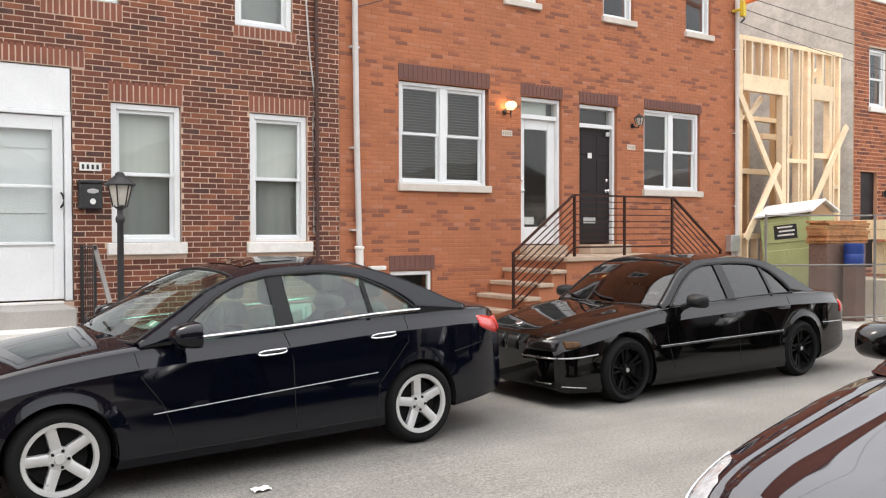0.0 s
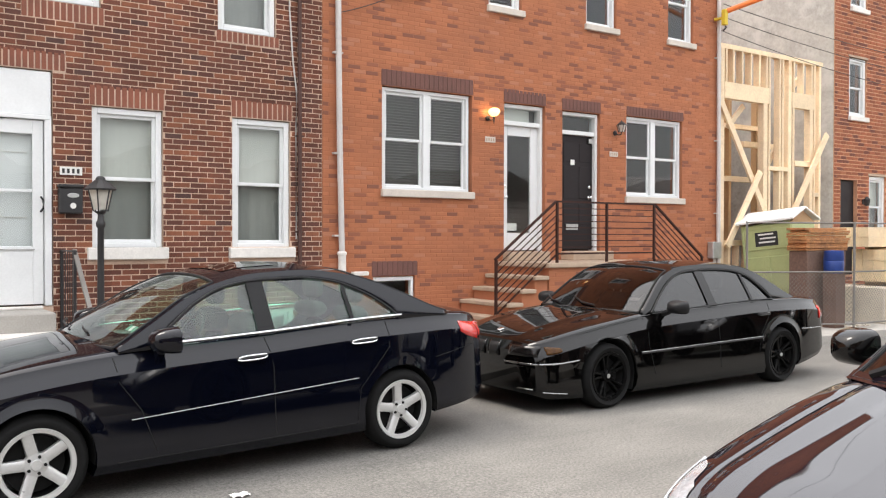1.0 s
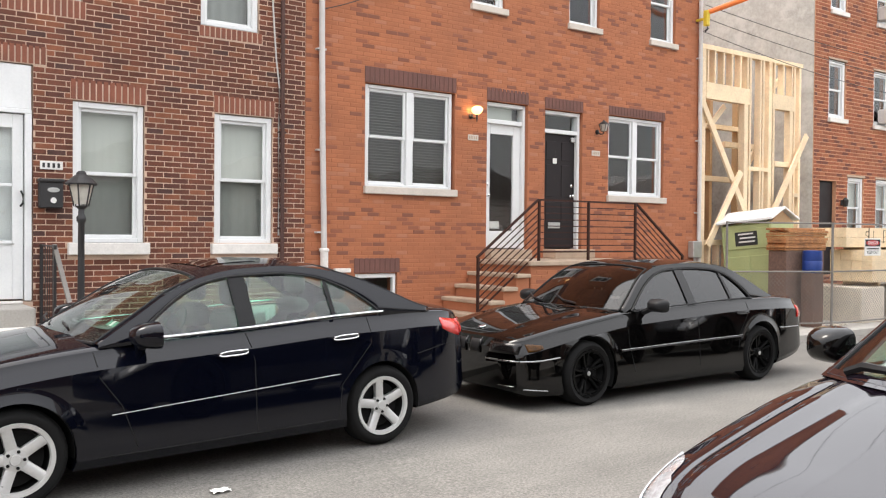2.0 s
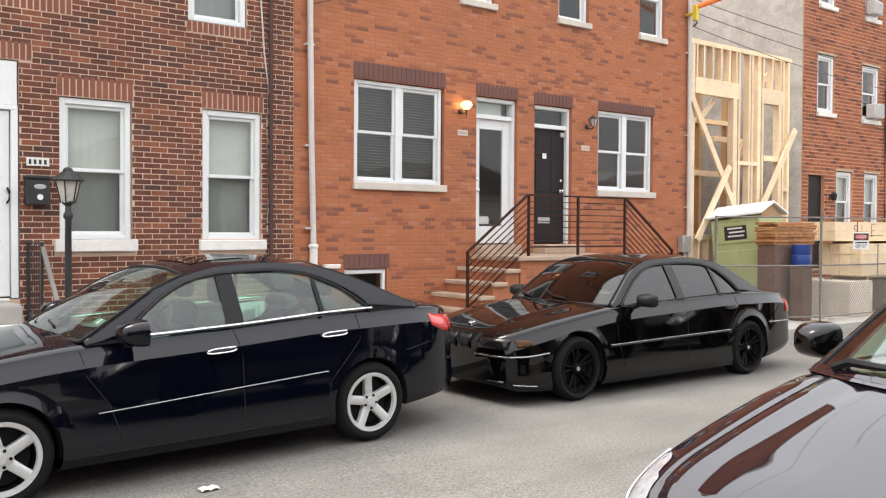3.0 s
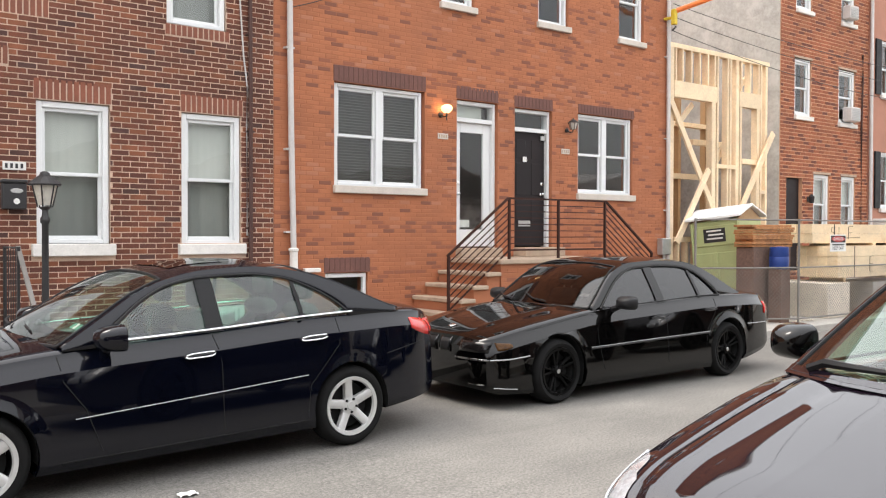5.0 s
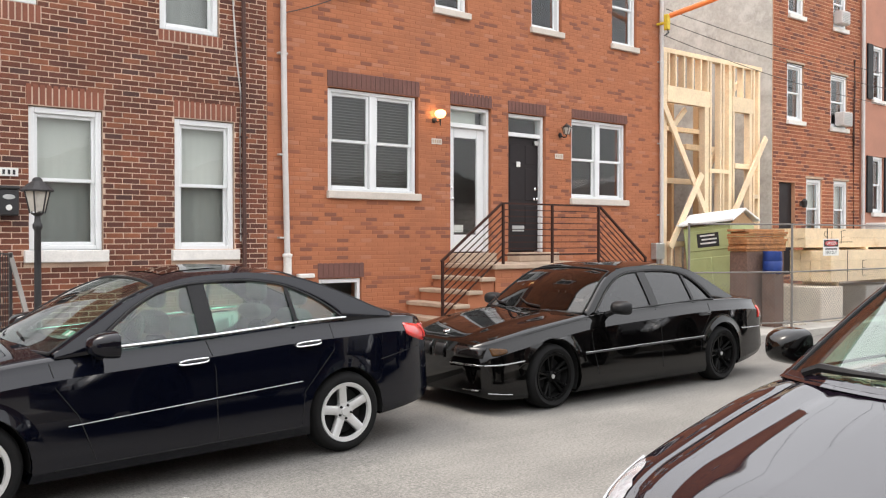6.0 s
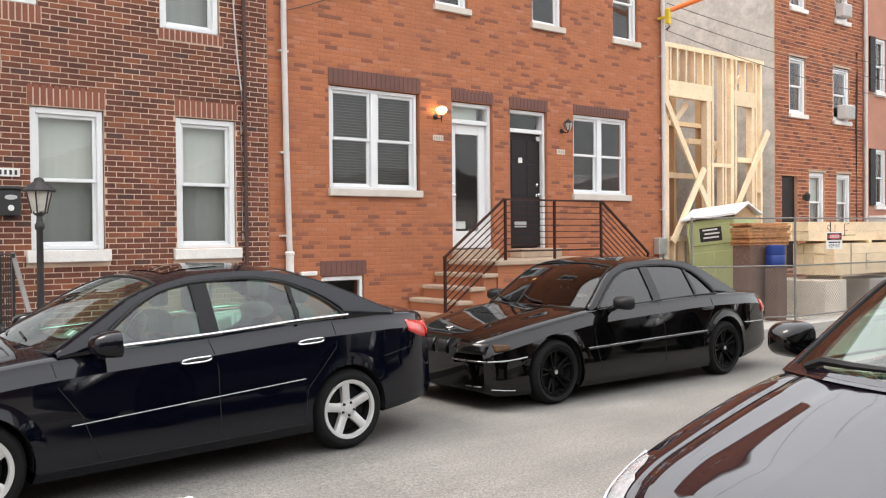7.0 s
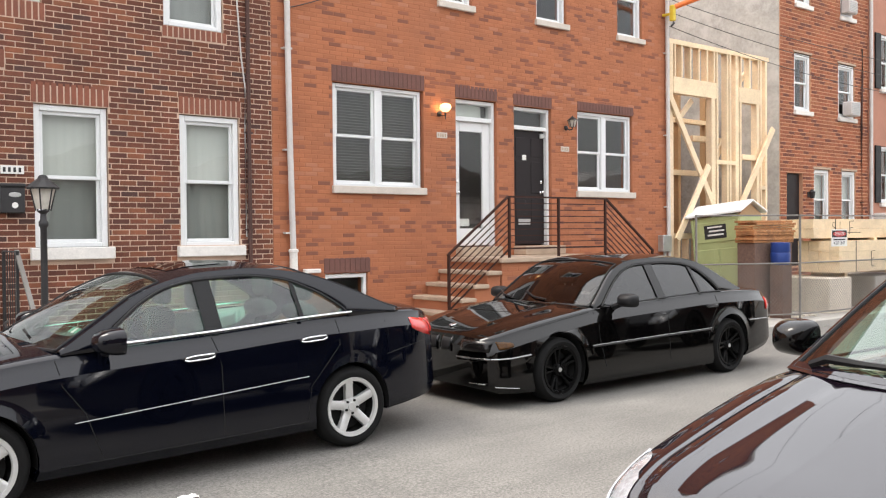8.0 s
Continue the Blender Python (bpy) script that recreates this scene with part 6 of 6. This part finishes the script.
def lumber_pack(m, x, y, z, boards, rows, label, group="lumber packs", wood=None):
    p = thing("lumber_pack", label, "lumber", group, m)
    h, w = z / rows, y / boards
    for r in range(rows):
        for b in range(boards):
            j = 0.015 * math.sin(r * 5.1 + b * 2.3)
            part("board", B((-x / 2 + j, x / 2 + j, -y / 2 + b * w, -y / 2 + (b + 1) * w - 0.004, r * h, (r + 1) * h - 0.004)), wood or LUMBER, p)
    for s in (-0.3, 0.3):
        part("strap", B((s * x - 0.012, s * x + 0.012, -y / 2 - 0.004, -y / 2 - 0.001, 0, z)), BLACK_PLASTIC, p)
    return p

def at(x, y, z, deg=0.0):
    return Matrix.Translation((x, y, z)) @ Matrix.Rotation(radians(deg), 4, "Z")
block = thing("concrete_block", "pale concrete barrier block under the lumber", "concrete block", m=at(16.78, 9.27, 0.112))
part("block", B((-0.4, 0.45, -0.63, 0.63, 0, 0.69), bevel=0.02), BLOCK, block)
blk2 = thing("concrete_block", "grey concrete block carrying the far end of the lumber", "concrete block", m=at(19.2, 9.2, 0.112))
part("block", B((-0.9, 0.6, -0.5, 0.63, 0, 0.66), bevel=0.02), CONCRETE, blk2)
low = lumber_pack(at(18.35, 9.07, 0.89), 3.2, 0.86, 0.62, 4, 3, "lower pack of fresh lumber behind the fence")
top = lumber_pack(at(18.2, 9.2, 1.56, -8), 3.3, 0.8, 0.38, 4, 2, "upper pack of fresh lumber with marker scrawl")
for x in (17.2, 18.4, 19.4):
    sk = thing("timber_bearer", "short timber bearer between the lumber packs", "timber", "bearers", at(x, 9.1, 1.512))
    part("bearer", B((-0.05, 0.05, -0.36, 0.36, 0, 0.046)), LUMBER, sk)
    if x != 18.4:
        sk = thing("timber_bearer", "short timber bearer under the lumber packs", "timber", "bearers", at(x, 9.1, 0.80))
        part("bearer", B((-0.05, 0.05, -0.36, 0.36, 0, 0.088)), LUMBER, sk)
scrawl = lambda par, pts: part("marker_scrawl", tube(pts, 0.006, 5), INK, par)
ys, yt = -0.433, -0.403
scrawl(top, [(-0.97, yt, 0.30), (-1.07, yt, 0.31), (-1.09, yt, 0.24), (-1.0, yt, 0.2), (-0.99, yt, 0.12), (-1.1, yt, 0.1)])
scrawl(top, [(-0.85, yt, 0.32), (-0.86, yt, 0.1), (-0.2, yt, 0.11)])
scrawl(top, [(-0.55, yt, 0.08), (-0.55, yt, 0.33), (-0.41, yt, 0.34)])
scrawl(top, [(-0.55, yt, 0.2), (-0.45, yt, 0.21)])
scrawl(low, [(-0.35, ys, 0.1), (-0.35, ys, 0.4), (-0.2, ys, 0.41)])
scrawl(low, [(-0.35, ys, 0.25), (-0.24, ys, 0.26)])
scrawl(low, [(-0.35, ys, 0.1), (-0.2, ys, 0.1)])

osb = thing("sheet_stack", "stack of orange wood sheets leaning over the fence", "sheet stack", m=Matrix.Translation((15.13, 9.22, 0)) @ Matrix.Rotation(radians(-3), 4, "Z"))
rs = random.Random(12)
for i in range(9):
    a, b, e = rs.uniform(-0.05, 0.03), rs.uniform(-0.05, 0.04), rs.uniform(-0.03, 0.03)
    part("sheet", B((-0.6 + a, 0.6 + b, -0.2 + e, 0.2 + e, 1.5 + 0.046 * i, 1.5 + 0.046 * i + rs.uniform(0.04, 0.0455)), bevel=0.004), OSB, osb)
# Plain box in the shaded wood colour fills the dark space below the sheets
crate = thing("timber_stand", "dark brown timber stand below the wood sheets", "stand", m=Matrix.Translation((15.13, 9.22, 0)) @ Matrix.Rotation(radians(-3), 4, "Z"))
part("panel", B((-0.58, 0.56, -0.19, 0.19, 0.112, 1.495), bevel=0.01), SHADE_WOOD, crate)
drum = thing("plastic_drum", "blue plastic drum behind the fence", "drum", m=pose(15.0, 8.83, 1.1))
part("shell", lathe([(0.0, 0), (0.16, 0), (0.17, 0.03), (0.175, 0.2), (0.165, 0.22), (0.175, 0.24), (0.165, 0.4), (0.0, 0.41)], 20), BLUE, drum, smooth=True)
# Added support box that holds the drum up
perch = thing("timber_stand", "dark brown box added under the blue drum", "stand", m=pose(15.0, 8.83, 0.112))
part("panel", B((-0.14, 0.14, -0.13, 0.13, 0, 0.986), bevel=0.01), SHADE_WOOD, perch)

d = (FC - FB).normalized()
sg = thing("danger_sign", "white danger sign with a red band on the fence", "sign")
c = FB + d * 1.24 + Vector((0, 0, 1.45))
nrm = Vector((d.y, -d.x, 0))
sg.matrix_basis = Matrix.Translation(c + nrm * 0.03) @ Matrix.Rotation(math.atan2(d.y, d.x), 4, "Z")
part("plate", B((-0.27, 0.27, -0.004, 0.004, -0.15, 0.17), bevel=0.002), PLATE, sg)
part("black_band", B((-0.25, 0.25, -0.0068, -0.0045, 0.02, 0.15), bevel=0.001), INK, sg)
part("red_oval", lathe([(0.0, -0.001), (0.05, -0.001), (0.052, 0.001)], 28, "y"), SIGN_RED, sg).matrix_basis = Matrix.Translation((0, -0.0078, 0.085)) @ Matrix.Diagonal((4.3, 1, 0.98, 1))
def letters(text, size, m, material, parent, name="lettering"):
    cu = bpy.data.curves.new(name, "FONT")
    cu.body, cu.size, cu.align_x, cu.align_y, cu.extrude = text, size, "CENTER", "CENTER", 0.0008
    tmp = new(name, cu)
    bpy.context.view_layer.update()
    me = bpy.data.meshes.new_from_object(tmp.evaluated_get(bpy.context.evaluated_depsgraph_get()))
    bpy.data.objects.remove(tmp)
    me.materials.clear()
    me.materials.append(material)
    o = new(name, me)
    o.parent, o.matrix_basis = parent, m
    return o
letters("DANGER", 0.082, pose(0, -0.0098, 0.085, 90), PLATE, sg)
part("line", B((-0.2, 0.2, -0.007, -0.0045, -0.035, -0.01)), INK, sg)
letters("KEEP OUT", 0.085, pose(0, -0.0052, -0.09, 90), INK, sg)
rb = thing("rubble", "pale broken concrete rubble by the fence foot", "rubble", kind="stuff")
bm = bmesh.new()
rr = random.Random(5)
for i in range(26):
    q = bmesh.ops.create_icosphere(bm, subdivisions=1, radius=rr.uniform(0.02, 0.07), matrix=Matrix.Translation((15.6 + rr.uniform(-0.7, 0.3), 8.9 + rr.uniform(-0.3, 0.6), 0.125)) @ Matrix.Diagonal((1.4, 1, 0.6, 1)))
    for v in q["verts"]:
        v.co += Vector((rr.uniform(-1, 1), rr.uniform(-1, 1), rr.uniform(-1, 1))) * 0.012
part("pieces", bm, BLOCK, rb)

# ---- overhead: orange cable sleeve and wires ----
sl = thing("cable_sleeve", "orange plastic sleeve on an overhead cable with a yellow clamp", "cable")
a, b = Vector((14.3, 10.62, 6.05)), Vector((15.5, 9.0, 6.75))
part("sleeve", tube([a, (a * 2 + b) / 3 + Vector((0, 0, -0.02)), (a + 2 * b) / 3 + Vector((0, 0, -0.02)), b], 0.05, 10), ORANGE, sl, smooth=True)
part("clamp", B((14.22, 14.31, 10.6, 10.7, 5.78, 6.08), (14.24, 14.29, 10.7, 10.89, 5.9, 5.95), bevel=0.012), YELLOW, sl, "yellow clamp")
part("hook", tube([(14.26, 10.66, 5.82), (14.3, 10.64, 5.74), (14.24, 10.66, 5.68)], 0.02), IRON, sl)
def wire(a, b, sag, label="thin dark overhead wire", thick=0.007):
    w = thing("overhead_wire", label, "cable", "overhead wires")
    a, b = Vector(a), Vector(b)
    part("wire", tube([a.lerp(b, t / 24) - Vector((0, 0, 4 * sag * (t / 24) * (1 - t / 24))) for t in range(25)], thick, 5), IRON, w)
wire((14.3, 10.7, 6.2), (30.0, 8.6, 6.0), 0.5)
wire((14.3, 10.7, 5.95), (30.0, 8.8, 5.6), 0.5)
wire((14.3, 10.75, 5.7), (26.0, 9.4, 5.0), 0.35)
for px in (-30.0, 45.0):
    up = thing("utility_pole", "plain wooden utility pole by the kerb", "utility pole", "utility poles", pose(px, 8.7, 0.1))
    part("pole", tube([(0, 0, 0), (0, 0, 9.6)], [0.15, 0.11], 12), RUST, up)
    part("crossarm", beam(bmesh.new(), (0, -0.9, 9.0), (0, 0.9, 9.0), 0.1, 0.12), RUST, up)
for yy, zz, sag in ((7.85, 9.18, 0.5), (8.7, 9.72, 0.45), (9.5, 9.18, 0.6)):
    wire((-30.0, yy, zz), (45.0, yy, zz), sag, "overhead wire high along the street", 0.006)
wire((6.05, 10.84, 4.86), (8.4, 10.893, 6.2), 0.15)

lit = thing("paper_litter", "crumpled white paper scrap on the asphalt", "litter", m=pose(2.38, 5.55, road_z(2.38)))
bm = grid([[(0.13 * (i / 6 - 0.5), 0.09 * (j / 4 - 0.5), 0.008 + 0.012 * abs(math.sin(i * 2.1 + j * 1.7))) for i in range(7)] for j in range(5)])
part("paper", bm, PLATE, lit)

# ---- bricks: nearest stretch piece by piece, the rest joined ----
solid = old_holes + [(a, b, c, d - 0.034) for a, b, c, d in old_lintels] + [(2.69, 3.66, 1.45, 1.6), (4.45, 5.4, 1.45, 1.6)]
rows = lay_bricks(HX0, HX1 - 0.004, 0.12, 6.65, solid, FACADE, seed=3)
def brick_pieces(places, material, parent):
    """Bricks as parts of their own; those of one length share a mesh."""
    shared = {}
    for a, b, c, d, p, *_ in places:
        key = round(b - a, 3)
        if key not in shared:
            e, w, h = 0.004, (b - a) / 2, (d - c) / 2
            me = bpy.data.meshes.new("brick")
            me.from_pydata([(-w, 0, -h), (w, 0, -h), (w, 0, h), (-w, 0, h), (-w + e, -1, -h + e), (w - e, -1, -h + e), (w - e, -1, h - e), (-w + e, -1, h - e)], [], [(4, 5, 6, 7), (0, 1, 5, 4), (1, 2, 6, 5), (2, 3, 7, 6), (3, 0, 4, 7)])
            me.materials.append(material)
            shared[key] = me
        o = new("brick", shared[key])
        o.parent, o.location, o.scale = parent, ((a + b) / 2, FACADE, (c + d) / 2), (1, p, 1)
    return set(places)


taken = brick_pieces([b for b in rows if 3.66 < b[0] and b[1] < 4.47 and 1.3 < b[2] < 4.9][:290], OLD_BRICK, old_wall)
brick_mesh("brick_field", [b for b in rows if b not in taken], FACADE, OLD_BRICK_STUFF, old_wall, "weathered dark red bricks with pale joints")
holes = neu_holes + [(l[0], l[1], l[2], l[3] - 0.034) for l in neu_lintels] + [(6.73, 8.47, 2.32, 2.43), (11.81, 13.41, 2.35, 2.46), (8.98, 11.42, 0.1, 1.35)]
rows = lay_bricks(NX0 + 0.004, NX1, 0.12, 8.88, holes, FACADE, course=0.0625, length=0.203, joint=0.009, proud=0.003, ragged=0.001, seed=8)
taken = brick_pieces([b for b in rows if b[0] > 7.4 and b[1] < 9.0 and 1.4 < b[2] < 4.0][:290], NEW_BRICK_PIECE, neu_wall)
brick_mesh("brick_field", [b for b in rows if b not in taken], FACADE, NEW_BRICK, neu_wall, "orange-red bricks with scattered dark ones")
brick_mesh("brick_field", lay_bricks(FX0 + 0.004, FX1, 0.12, 9.55, far_holes, FACADE, course=0.084, length=0.24, joint=0.019, proud=0.008, seed=9), FACADE, FAR_BRICK, far, "red bricks of the far house")
brick_mesh("brick_field", lay_bricks(8.99, 11.41, 0.13, 1.27, [], FY + 0.02, joint=0.009, proud=0.003, seed=10), FY + 0.02, NEW_BRICK, st, "orange bricks of the stoop")

# ---- pavement slabs ----
slab = None
for i in range(-2, 20):
    for j in range(2):
        if slab is None:
            me = bpy.data.meshes.new("slab")
            t = B((0.006, 1.294, 0.006, 1.294, -0.03, 0.012), bevel=0.006)
            t.to_mesh(me)
            t.free()
            me.materials.append(CONCRETE)
            slab = me
        o = new("slab", slab)
        o.parent, o.location = pave, (1.3 * i, 8.3 + 1.3 * j, 0.112)
